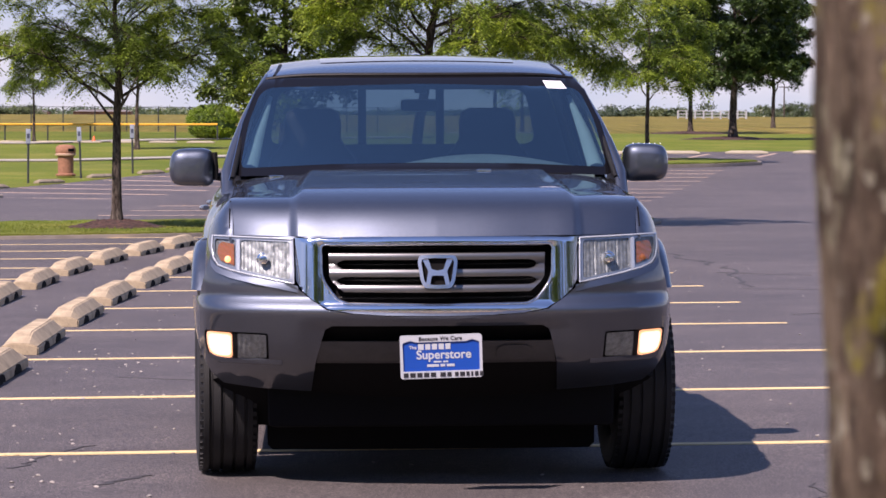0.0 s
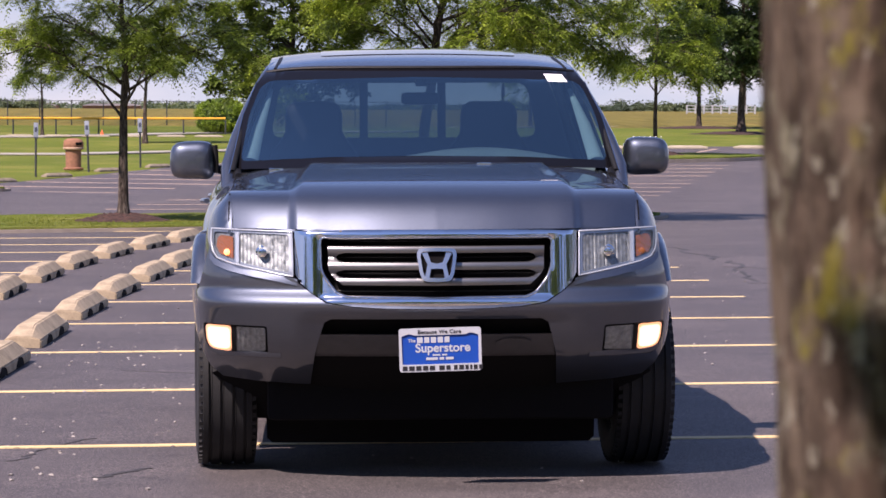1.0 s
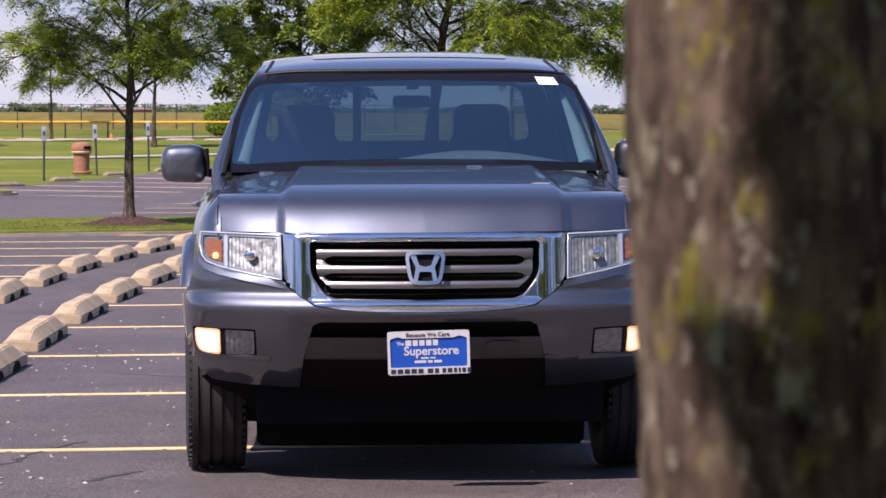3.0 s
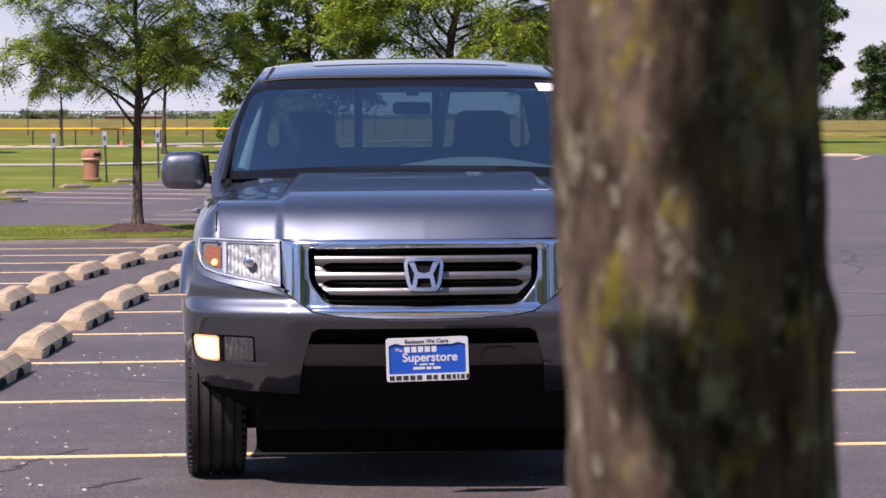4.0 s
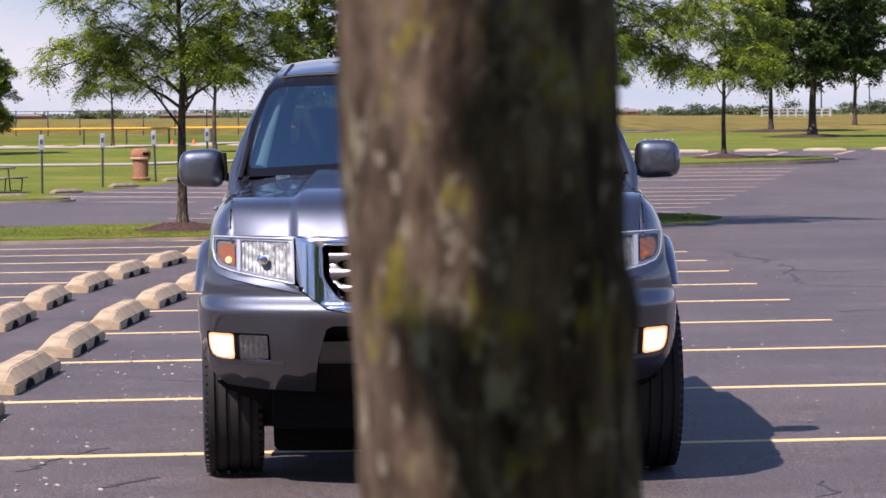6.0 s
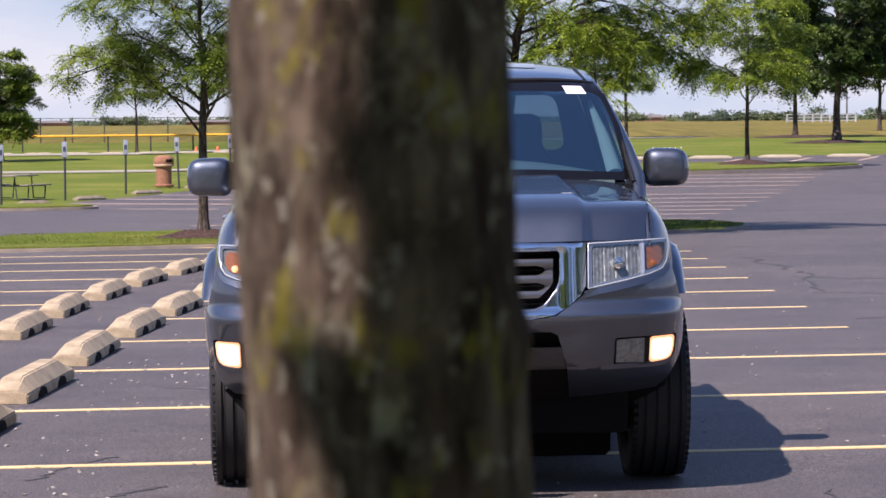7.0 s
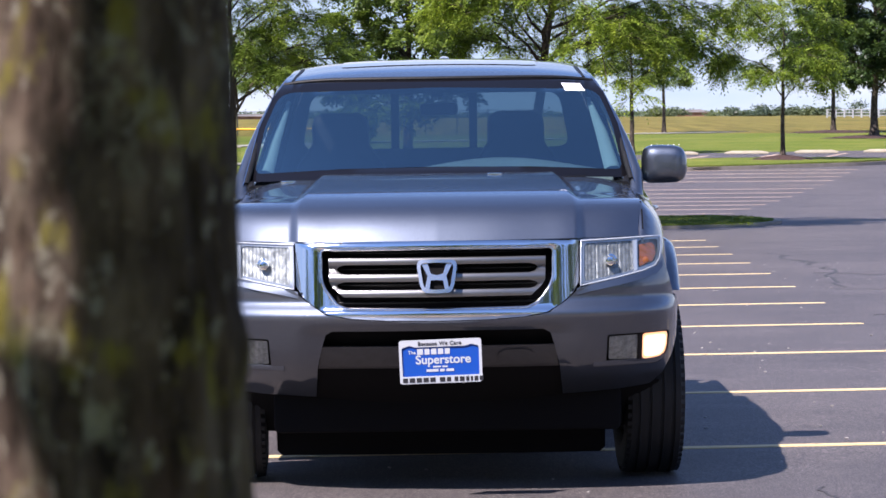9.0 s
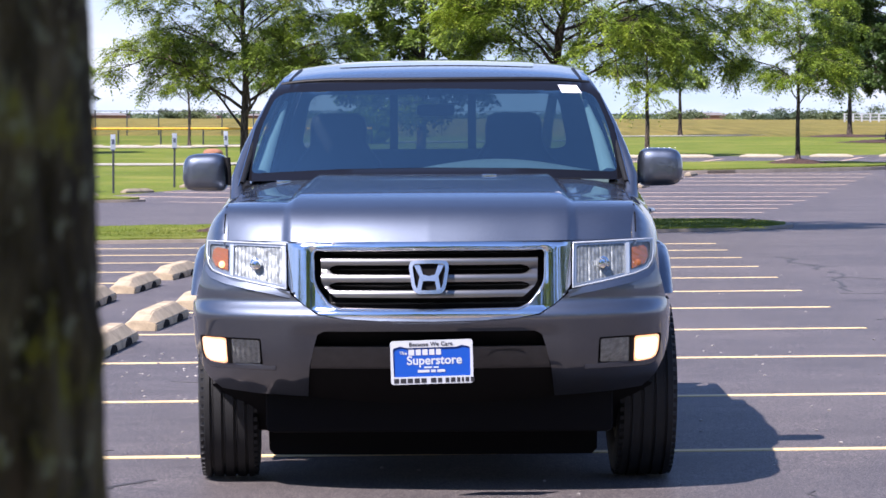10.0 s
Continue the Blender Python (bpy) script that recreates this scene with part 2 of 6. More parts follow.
LIT = glowing("lit_lamp", (1.0, 0.44, 0.19), 0.85)
LIT_CORE = glowing("lit_lamp_core", (1.0, 0.66, 0.38), 1.5)
LIT_AMBER = glowing("lit_amber", (1.0, 0.35, 0.06), 1.5)
INTERIOR = plain("dark_trim", (0.035, 0.036, 0.038), 0.8, 0, 0.2, 6, 60, 0.1)
DASH = plain("grey_dash", (0.22, 0.24, 0.24), 0.75, 0, 0.12, 6, 80, 0.1)
TRIM_PALE = plain("pale_pillar_trim", (0.43, 0.46, 0.45), 0.8, 0, 0.1, 6, 60, 0.05)
SEAT = plain("charcoal_leather", (0.014, 0.015, 0.017), 0.6, 0, 0.2, 10, 90, 0.15)
matte(SEAT, 0.12)
PLATE_BLUE = simple("blue_card", (0.004, 0.058, 0.33), 0.35)
PLATE_WHITE = simple("white_card", (0.42, 0.44, 0.48), 0.35)
LOWER_PANEL = plain("dark_grey_plastic", (0.058, 0.055, 0.056), 0.5, 0, 0.15, 20, 200, 0.05)
INK = simple("black_ink", (0.015, 0.015, 0.02), 0.5)
STICKER = plain("white_sticker", (0.85, 0.85, 0.86), 0.5, 0, 0.04, 20, 100, 0.0)
CONCRETE = plain("pale_concrete", (0.42, 0.33, 0.215), 0.9, 0, 0.30, 6, 70, 0.5)
KERB = plain("kerb_concrete", (0.30, 0.25, 0.20), 0.85, 0, 0.2, 3, 60, 0.3)
# darker copy of the stop concrete: the shade is in its colour
SHADE_CONCRETE = plain("shade_toned_concrete", (0.27, 0.22, 0.155), 0.9, 0, 0.25, 4, 60, 0.3)
WHITE_STOP = plain("whitened_concrete", (0.328, 0.285, 0.210), 0.85, 0, 0.12, 4, 60, 0.2)
GRASS = grass_material("mown_grass", (0.055, 0.088, 0.012), (0.168, 0.205, 0.033), (0.27, 0.24, 0.07), 0.55)
FIELD = grass_material("tall_dry_grass", (0.10, 0.10, 0.026), (0.24, 0.205, 0.060), (0.22, 0.145, 0.055), 0.7, 0.9)
MULCH = plain("bark_mulch", (0.055, 0.026, 0.020), 0.95, 0, 0.7, 14, 40, 0.9)
LEAF_LIGHT = leaf_material("locust_leaf", (0.075, 0.115, 0.018), (0.245, 0.315, 0.050), 0.42)
LEAF_LOCUST = leaf_material("deep_locust_leaf", (0.070, 0.108, 0.018), (0.190, 0.250, 0.042), 0.40)
LEAF_SHRUB = leaf_material("shrub_leaf", (0.10, 0.15, 0.02), (0.24, 0.33, 0.05), 0.4)
LEAF_MID = leaf_material("mid_leaf", (0.030, 0.054, 0.010), (0.150, 0.208, 0.040), 0.33)
LEAF_DARK = leaf_material("dark_leaf", (0.016, 0.034, 0.010), (0.050, 0.085, 0.022), 0.16)
# distance haze is put into this paler, greyer leaf colour
LEAF_HAZED = leaf_material("hazed_leaf", (0.060, 0.085, 0.050), (0.10, 0.13, 0.075), 0.2, 0.05)
BARK = bark_material("tree_bark", (0.070, 0.058, 0.050), (0.150, 0.130, 0.112), 0.0, 0.6)
NEAR_BARK = bark_material("lichened_bark", (0.084, 0.063, 0.051), (0.165, 0.131, 0.104), 0.9)
YELLOW = plain("yellow_cap", (0.80, 0.40, 0.03), 0.5, 0, 0.1, 4, 30, 0.0)
POST = plain("dark_post", (0.045, 0.05, 0.05), 0.6, 0.3, 0.25, 8, 60, 0.1)
SIGN_FACE = simple("pale_sign_face", (0.24, 0.27, 0.32), 0.5)
SIGN_BLUE = simple("blue_sign_panel", (0.035, 0.045, 0.075), 0.5)
BROWN_BIN = plain("brown_aggregate", (0.28, 0.13, 0.075), 0.9, 0, 0.2, 12, 120, 0.3)
BIN_RIM = plain("tan_rim", (0.42, 0.28, 0.19), 0.8, 0, 0.15, 12, 90, 0.2)
ORANGE = simple("orange_cone_plastic", (0.85, 0.12, 0.03), 0.5)
TABLE_WOOD = plain("grey_table_plank", (0.26, 0.23, 0.19), 0.8, 0, 0.25, 3, 40, 0.2, 0, (1, 12, 12))


def line_paint(name, c, hold):
    m, n, l, b = nodes_of(name)
    v = coords(n, l)
    worn = ramp(n, l, noise_tex(n, l, 14, 7, v, 0.7), [(hold, (0, 0, 0)), (hold + 0.14, (1, 1, 1))])
    col = mixed(n, l, c, tuple(x * 0.28 for x in c), worn)
    l.new(mixed(n, l, col, ramp(n, l, noise_tex(n, l, 1.2, 3, v), [(0.3, (0.8, 0.78, 0.75)), (0.7, (1.05, 1.05, 1.05))]), 0.8, "MULTIPLY"), b.inputs["Base Color"])
    b.inputs["Roughness"].default_value = 0.8
    bump(n, l, b, noise_tex(n, l, 120, 3, v), 0.3, 0.003)
    return m


LINE_YELLOW = line_paint("yellow_line_paint", (0.76, 0.58, 0.30), 0.57)
LINE_FADED = line_paint("faded_line_paint", (0.52, 0.37, 0.28), 0.54)


# ---- mesh helpers ----
def finish(name, bm, material, smooth=True, angle=38):
    me = bpy.data.meshes.new(name)
    bm.to_mesh(me)
    bm.free()
    for k in (material if isinstance(material, (list, tuple)) else [material]):
        me.materials.append(k)
    if smooth:
        me.polygons.foreach_set("use_smooth", [True] * len(me.polygons))
        me.set_sharp_from_angle(angle=radians(angle))
    return me


def part(name, bm, material, parent, label="", smooth=True, angle=38, at=None):
    """Links a bmesh, or a finished mesh, as one object under a thing or a part."""
    me = bm if isinstance(bm, bpy.types.Mesh) else finish(name, bm, material, smooth, angle)
    ob = new(name, me)
    ob.parent = parent
    if at is not None:
        ob.matrix_basis = at
    if label:
        tagged(ob, label)
    return ob


def thing(name, label, category, m=None, group="", kind=""):
    ob = new(name)
    ob.empty_display_size = 0.1
    if m is not None:
        ob.matrix_basis = m
    return tagged(ob, label, category, group, kind)


def single(name, bm, material, label, category, m=None, group="", kind="", smooth=True):
    ob = new(name, bm if isinstance(bm, bpy.types.Mesh) else finish(name, bm, material, smooth))
    if m is not None:
        ob.matrix_basis = m
    return tagged(ob, label, category, group, kind)


def add_box(bm, x0, x1, y0, y1, z0, z1, bevel=0.0):
    vs = bmesh.ops.create_cube(bm, size=1)["verts"]
    for v in vs:
        v.co = ((x0 + x1) / 2 + v.co.x * (x1 - x0), (y0 + y1) / 2 + v.co.y * (y1 - y0), (z0 + z1) / 2 + v.co.z * (z1 - z0))
    if bevel:
        es = list({e for v in vs for e in v.link_edges})
        bmesh.ops.bevel(bm, geom=es, offset=bevel, segments=2, profile=0.6, affect="EDGES")
    return bm


def box(x0, x1, y0, y1, z0, z1, bevel=0.0):
    return add_box(bmesh.new(), x0, x1, y0, y1, z0, z1, bevel)


def loft(rows, closed=False, caps=True, bm=None):
    """A skin over rows of points; closed: each row is a loop."""
    bm = bm or bmesh.new()
    vs = [[bm.verts.new(p) for p in r] for r in rows]
    n = len(vs[0])
    for a, b in zip(vs, vs[1:]):
        for i in range(n if closed else n - 1):
            j = (i + 1) % n
            bm.faces.new((a[i], a[j], b[j], b[i]))
    if closed and caps:
        bm.faces.new(vs[0][::-1])
        bm.faces.new(vs[-1])
    bmesh.ops.recalc_face_normals(bm, faces=bm.faces)
    return bm


def tube(points, radii, sides=8, flat=1.0, bm=None, caps=True):
    """A tapered pipe along points."""
    pts = [Vector(p) for p in points]
    rows = []
    for i, p in enumerate(pts):
        d = (pts[min(i + 1, len(pts) - 1)] - pts[max(i - 1, 0)]).normalized()
        ref = Vector((0, 0, 1)) if abs(d.z) < 0.9 else Vector((0, 1, 0))
        u = d.cross(ref).normalized()
        w = u.cross(d).normalized()
        r = radii[i] if isinstance(radii, (list, tuple)) else radii
        rows.append([p + u * (r * math.cos(a)) + w * (r * flat * math.sin(a)) for a in (2 * math.pi * k / sides for k in range(sides))])
    return loft(rows, True, caps, bm)


def lathe(profile, sides=24, axis="z", bm=None):
    """A turned shape from (radius, height) pairs."""
    rows = []
    for r, h in profile:
        ring = []
        for k in range(sides):
            a = 2 * math.pi * k / sides
            c, s = r * math.cos(a), r * math.sin(a)
            ring.append((c, s, h) if axis == "z" else (h, c, s) if axis == "x" else (c, h, s))
        rows.append(ring)
    return loft(rows, True, True, bm)


def spline(xs, ys):
    """Natural cubic through a few stations."""
    x, y = np.array(xs, float), np.array(ys, float)
    n, h = len(x), np.diff(np.array(xs, float))
    a, r = np.eye(n), np.zeros(n)
    for i in range(1, n - 1):
        a[i, i - 1:i + 2] = h[i - 1], 2 * (h[i - 1] + h[i]), h[i]
        r[i] = 6 * ((y[i + 1] - y[i]) / h[i] - (y[i] - y[i - 1]) / h[i - 1])
    m = np.linalg.solve(a, r)

    def f(t):
        t = min(max(float(t), x[0]), x[-1])
        i = min(int(np.searchsorted(x, t, side="right")) - 1, n - 2)
        u, v = x[i + 1] - t, t - x[i]
        return (m[i] * u ** 3 + m[i + 1] * v ** 3) / (6 * h[i]) + (y[i] / h[i] - m[i] * h[i] / 6) * u + (y[i + 1] / h[i] - m[i + 1] * h[i] / 6) * v
    return f


def inside(p, poly):
    x, y = p
    hit = False
    for (x0, y0), (x1, y1) in zip(poly, poly[1:] + poly[:1]):
        if (y0 > y) != (y1 > y) and x < (x1 - x0) * (y - y0) / (y1 - y0) + x0:
            hit = not hit
    return hit


def resample(poly, step):
    out = []
    for (x0, y0), (x1, y1) in zip(poly, poly[1:] + poly[:1]):
        k = max(1, int(math.hypot(x1 - x0, y1 - y0) / step))
        out += [(x0 + (x1 - x0) * i / k, y0 + (y1 - y0) * i / k) for i in range(k)]
    return out


def rounded(poly, r, seg=4):
    """Rounds the corners of a polygon."""
    out = []
    for i, p in enumerate(poly):
        p, a, b = Vector(p), Vector(poly[i - 1]), Vector(poly[(i + 1) % len(poly)])
        ra = min(r, (a - p).length * 0.45)
        rb = min(r, (b - p).length * 0.45)
        s, e = p + (a - p).normalized() * ra, p + (b - p).normalized() * rb
        for k in range(seg + 1):
            t = k / seg
            out.append(tuple(s * (1 - t) ** 2 + p * 2 * t * (1 - t) + e * t * t))
    return out


def drape(outline, fn, holes=(), step=0.03, axis="y", thick=0.01):
    """A panel of any outline, with holes, laid over the surface fn(u, v) and given thickness. axis y: (u, v) is (x, z); z: (x, y); x: (y, z)."""
    from mathutils import geometry
    rim, cuts = resample(list(outline), step), [resample(list(h), step) for h in holes]
    pts, edges = [], []
    for ring in [rim] + cuts:
        o = len(pts)
        pts += ring
        edges += [(o + i, o + (i + 1) % len(ring)) for i in range(len(ring))]
    us, vs = [p[0] for p in rim], [p[1] for p in rim]
    u = min(us) + step * 0.5
    while u < max(us):
        v = min(vs) + step * 0.5
        while v < max(vs):
            q = (u, v)
            if inside(q, rim) and not any(inside(q, c) for c in cuts):
                pts.append(q)
            v += step
        u += step
    res = geometry.delaunay_2d_cdt([Vector(p) for p in pts], edges, [], 0, 1e-6)
    co, tris = res[0], res[2]
    keep = []
    for t in tris:
        c = sum((co[i] for i in t), Vector((0, 0))) / 3
        if inside(c, rim) and not any(inside(c, h) for h in cuts):
            keep.append(t)
    used = sorted({i for t in keep for i in t})

    def place(p, off):
        d = fn(p[0], p[1]) + off
        return (p[0], d, p[1]) if axis == "y" else (p[0], p[1], d) if axis == "z" else (d, p[0], p[1])
    bm = bmesh.new()
    front = {i: bm.verts.new(place(co[i], 0)) for i in used}
    count = {}
    for t in keep:
        bm.faces.new([front[i] for i in t])
        for a, b in ((t[0], t[1]), (t[1], t[2]), (t[2], t[0])):
            count.setdefault(frozenset((a, b)), []).append((a, b))
    if thick:
        back = {i: bm.verts.new(place(co[i], thick)) for i in used}
        for t in keep:
            bm.faces.new([back[i] for i in t][::-1])
        for e in count.values():
            if len(e) == 1:
                a, b = e[0]
                bm.faces.new((front[b], front[a], back[a], back[b]))
    bmesh.ops.recalc_face_normals(bm, faces=bm.faces)
    return bm


def smooth01(t):
    t = min(1.0, max(0.0, t))
    return t * t * (3 - 2 * t)


def polish(ob, fn, axis="y"):
    """Gives a draped panel the smooth normals of the surface that it lies on."""
    me, e = ob.data, 0.004
    out = []
    for poly in me.polygons:
        for i in poly.vertices:
            p = me.vertices[i].co
            u, v = (p.x, p.z) if axis == "y" else (p.x, p.y)
            du, dv = (fn(u + e, v) - fn(u - e, v)) / (2 * e), (fn(u, v + e) - fn(u, v - e)) / (2 * e)
            q = Vector((du, -1, dv)) if axis == "y" else Vector((-du, -dv, 1))
            q.normalize()
            out.append(tuple(q if q.dot(poly.normal) > 0.4 else poly.normal))
    me.normals_split_custom_set(out)


def flip(poly, s):
    return [(s * x, z) for x, z in poly][::s]


def strip(points, width, height, ground, lift=0.0):
    """A band laid over the ground along points."""
    rows = []
    for (x0, y0), (x1, y1) in zip(points, points[1:]):
        k = max(1, int(math.hypot(x1 - x0, y1 - y0) / 0.8))
        rows += [(x0 + (x1 - x0) * i / k, y0 + (y1 - y0) * i / k) for i in range(k)]
    rows.append(points[-1])
    out = []
    for i, (x, y) in enumerate(rows):
        a, b = rows[max(i - 1, 0)], rows[min(i + 1, len(rows) - 1)]
        d = math.hypot(b[0] - a[0], b[1] - a[1])
        nx, ny = -(b[1] - a[1]) / d * width / 2, (b[0] - a[0]) / d * width / 2
        z0, z1 = ground(x + nx, y + ny) + lift, ground(x - nx, y - ny) + lift
        out.append([(x + nx, y + ny, z0 - 0.01), (x + nx, y + ny, z0 + height), (x - nx, y - ny, z1 + height), (x - nx, y - ny, z1 - 0.01)])
    return loft(out, True)


# ---- the ground ----
FALL_Y = (30, 40, 50, 60, 70, 80, 90, 100, 118, 140, 200, 300, 600, 1500, 4000)
FALL_Z = (-0.241, -0.345, -0.40, -0.38, -0.29, -0.13, 0.0, 0.16, 0.5, 0.6, 0.85, 1.1, 1.35, 1.45, 1.46)


def gz(x, y):
    """Height of the ground: the lot falls gently away, the fields beyond rise again."""
    z = -0.00476 * y - 0.0001096 * y * y if 0 < y < 30 else -0.00476 * y if y <= 0 else float(np.interp(y, FALL_Y, FALL_Z))
    return z + 0.00728 * max(-40, min(40, x)) * min(1, max(0, (62 - y) / 30))


def sheet(xs, ys, fn):
    rows = [[(x, y, fn(x, y)) for x in xs] for y in ys]
    return loft(rows)


def spread(*bands):
    out = []
    for a, b, k in bands:
        out += list(np.linspace(a, b, k, endpoint=False))
    return out + [bands[-1][1]]


ground = single("ground", sheet(spread((-1500, -100, 8), (-100, 100, 41), (100, 1500, 8)), spread((-900, -60, 6), (-60, 160, 80), (160, 600, 30), (600, 4000, 12)),
                lambda x, y: gz(x, y) - 0.03), GRASS, "mown green grass with dry patches", "grass", kind="structure")

EDGE = [(-80, 57), (-10.2, 58.5), (-9.7, 60), (-4.3, 80), (0, 92), (5, 99), (9, 101.5), (15, 103.5), (60, 112), (80, 114), (80, -60), (-80, -60)]
lot = single("parking_lot", drape(EDGE, gz, step=2.5, axis="z", thick=-0.08), ASPHALT, "dark grey asphalt with pale chips and worn patches", "asphalt", kind="structure", smooth=False)

# a long field of tall dry grass behind the lawn
field = single("field", sheet(spread((-1400, -60, 8), (-60, 60, 30), (60, 1400, 8)), spread((150, 300, 18), (300, 1500, 8)), lambda x, y: gz(x, y) - 0.03 + min(0.13, (y - 150) * 0.012)), FIELD,
               "tall yellow-brown dry grass field", "field", kind="structure")


def blades(name, count, region, size, material, label, seed):
    """Upright tufts strewn over a region, one mesh."""
    rng = np.random.default_rng(seed)
    x = rng.uniform(region[0], region[1], count)
    y = rng.uniform(region[2], region[3], count)
    h = rng.uniform(size[0], size[1], count)
    a = rng.uniform(0, math.pi, count)
    z = np.array([gz(p, q) for p, q in zip(x, y)])
    w = h * rng.uniform(0.10, 0.22, count)
    lean = rng.normal(0, 0.25, (count, 2)) * h[:, None]
    v = np.empty((count, 3, 3))
    v[:, 0] = np.stack([x - w * np.cos(a), y - w * np.sin(a), z], 1)
    v[:, 1] = np.stack([x + w * np.cos(a), y + w * np.sin(a), z], 1)
    v[:, 2] = np.stack([x + lean[:, 0], y + lean[:, 1], z + h], 1)
    me = bpy.data.meshes.new(name)
    me.from_pydata(v.reshape(-1, 3).tolist(), [], np.arange(count * 3).reshape(-1, 3).tolist())
    me.materials.append(material)
    return tagged(new(name, me), label, "grass", kind="stuff")


# kerbed islands
ISLAND_NEAR = [(-9.2, 33.0), (-5.2, 33.8), (-2.6, 34.9), (0.5, 37.3), (3.3, 39.4), (4.9, 40.7), (5.4, 42.3), (5.2, 44.3), (4.4, 45.6), (3.0, 45.6), (-1.0, 43.8), (-5.5, 42.1), (-7.2, 40.4), (-9.2, 38.6)]
ISLAND_FAR = [(3.0, 79.5), (8.4, 83.2), (11.9, 86.0), (13.4, 88.0), (13.2, 89.6), (12.0, 90.8), (9.6, 91.4), (6.0, 90.0), (2.5, 87.0)]
ISLAND_LEFT = [(-10.0, 58.6), (-8.8, 58.9), (-7.3, 59.8), (-7.6, 60.8), (-8.9, 61.9), (-9.6, 61.4)]


def shrink(poly, d):
    c = Vector((sum(p[0] for p in poly) / len(poly), sum(p[1] for p in poly) / len(poly)))
    out = []
    for i, p in enumerate(poly):
        a, b = Vector(poly[i - 1]), Vector(poly[(i + 1) % len(poly)])
        t = (b - a).normalized()
        nrm = Vector((-t.y, t.x))
        out.append(tuple(Vector(p) + nrm * d))
    return out


def island(poly, label, kerb=0.10, grown=0.14):
    ring = rounded(poly, 0.7, 5)
    inner = shrink(ring, 0.13)
    single("kerb", drape(ring, lambda x, y: gz(x, y) + kerb, [inner], 0.5, "z", -0.18), KERB, "weathered concrete kerb round a grass island", "kerb", kind="structure", smooth=False)
    single("island_grass", drape(inner, lambda x, y: gz(x, y) + grown + 0.02 * noise.noise((x * 2, y * 2, 0)), step=0.4, axis="z", thick=-0.12), GRASS, label, "grass", kind="structure")


island(ISLAND_NEAR, "bright green grass on a kerbed parking island", 0.05, 0.075)
island(ISLAND_FAR, "green grass on a far kerbed parking island")
# unseen grass added under the near tree, also for the bumper to mirror
VERGE = [(-26, -19), (26, -19), (26, -6.6), (-26, -6.6)]
island(VERGE, "unseen grass verge added under the near tree", 0.05, 0.05)
island(ISLAND_LEFT, "small grass end island beside the stalls", 0.06, 0.09)
for reg, cnt, sd in (((-8.5, -2.2, 34.6, 38.5), 9000, 11), ((-7, 4.6, 38.5, 41.5), 9000, 12), ((1.5, 5.0, 41, 45), 6000, 13)):
    b_ = blades("island_blades", cnt, reg, (0.015, 0.038), GRASS, "fine grass blades standing on the island", sd)
    b_.location.z = 0.07


def mulch(x, y, r, h, base):
    prof = [(r * (1 - k / 9) ** 0.9 + 0.001, h * math.sin(k / 9 * math.pi / 2)) for k in range(10)]
    bm = lathe(prof, 48)
    for v in bm.verts:
        f = 1 + 0.22 * noise.noise((v.co.x * 5, v.co.y * 5, x))
        v.co.x, v.co.y = v.co.x * f, v.co.y * f
        v.co.z = v.co.z * (1 + 0.3 * noise.noise((v.co.x * 14, v.co.y * 14, 2))) - 0.03
    bmesh.ops.subdivide_edges(bm, edges=bm.edges, cuts=1)
    for v in bm.verts:
        v.co.z += 0.025 * noise.noise((v.co.x * 28, v.co.y * 28, 7))
    single("mulch_ring", bm, MULCH, "dark red-brown bark mulch mounded round a tree", "mulch", pose(x, y, base))


mulch(-3.54, 37.8, 0.78, 0.13, gz(-3.5, 37.8) + 0.09)
mulch(1.08, 40.0, 0.7, 0.14, gz(1, 40) + 0.09)
mulch(9.78, 88.6, 1.0, 0.14, gz(9.9, 88.6) + 0.15)
# this wide dark ring also stands in for the maple's crown shade
mulch(17.0, 125.0, 2.1, 0.12, gz(17, 125))
mulch(18.0, 149.0, 2.2, 0.12, gz(18, 149))


# ---- painted stall lines ----
def stop_x(y):
    return -2.215 + 0.0019 * (y - 7.5) ** 2


def far_stop_x(y):
    return -3.04 + 0.0043 * (max(y, 16) - 16) ** 2


def paint_line(a, b, width=0.088, material=LINE_YELLOW, lift=0.004):
    single("stall_line", strip([a, b], width, lift, gz), material, "worn yellow painted stall line on asphalt" if material is LINE_YELLOW else "faded pinkish stall line on asphalt",
           "road marking", group="stall lines", kind="structure", smooth=False)


for i in range(-1, 11):
    y0 = 1.944 + 3.0376 * i
    xl, xr = stop_x(max(y0, 7)) - 0.10, 2.93 + 0.018 * max(0, y0 - 9)
    paint_line((xl, y0 + 0.0824 * xl), (xr, y0 + 0.0824 * xr))
for i in range(-2, 7):
    y0 = 16.75 + 2.98 * i
    xr = far_stop_x(y0) - 0.33
    paint_line((xr - 5.2, y0 - 0.3), (xr, y0 + 0.05))
for i in range(13):
    y0 = 46.6 + 2.95 * i
    xr = 4.45 + 0.190 * (y0 - 46.0)
    paint_line((xr - 5.2, y0 - 0.42), (xr, y0), 0.15, LINE_FADED)
for x0, y0 in ((-5.4, 44.6), (-4.5, 48.0), (-4.1, 51.2), (-3.7, 54.3)):
    paint_line((x0, y0), (x0 + 4.6, y0 + 0.3), 0.12, LINE_FADED)
for i in range(8):
    y0 = 60.6 + 3.05 * i
    x0 = -9.3 + (y0 - 60.6) * 0.27
    paint_line((x0, y0), (x0 + 4.6, y0 - 1.5), 0.18, LINE_FADED)
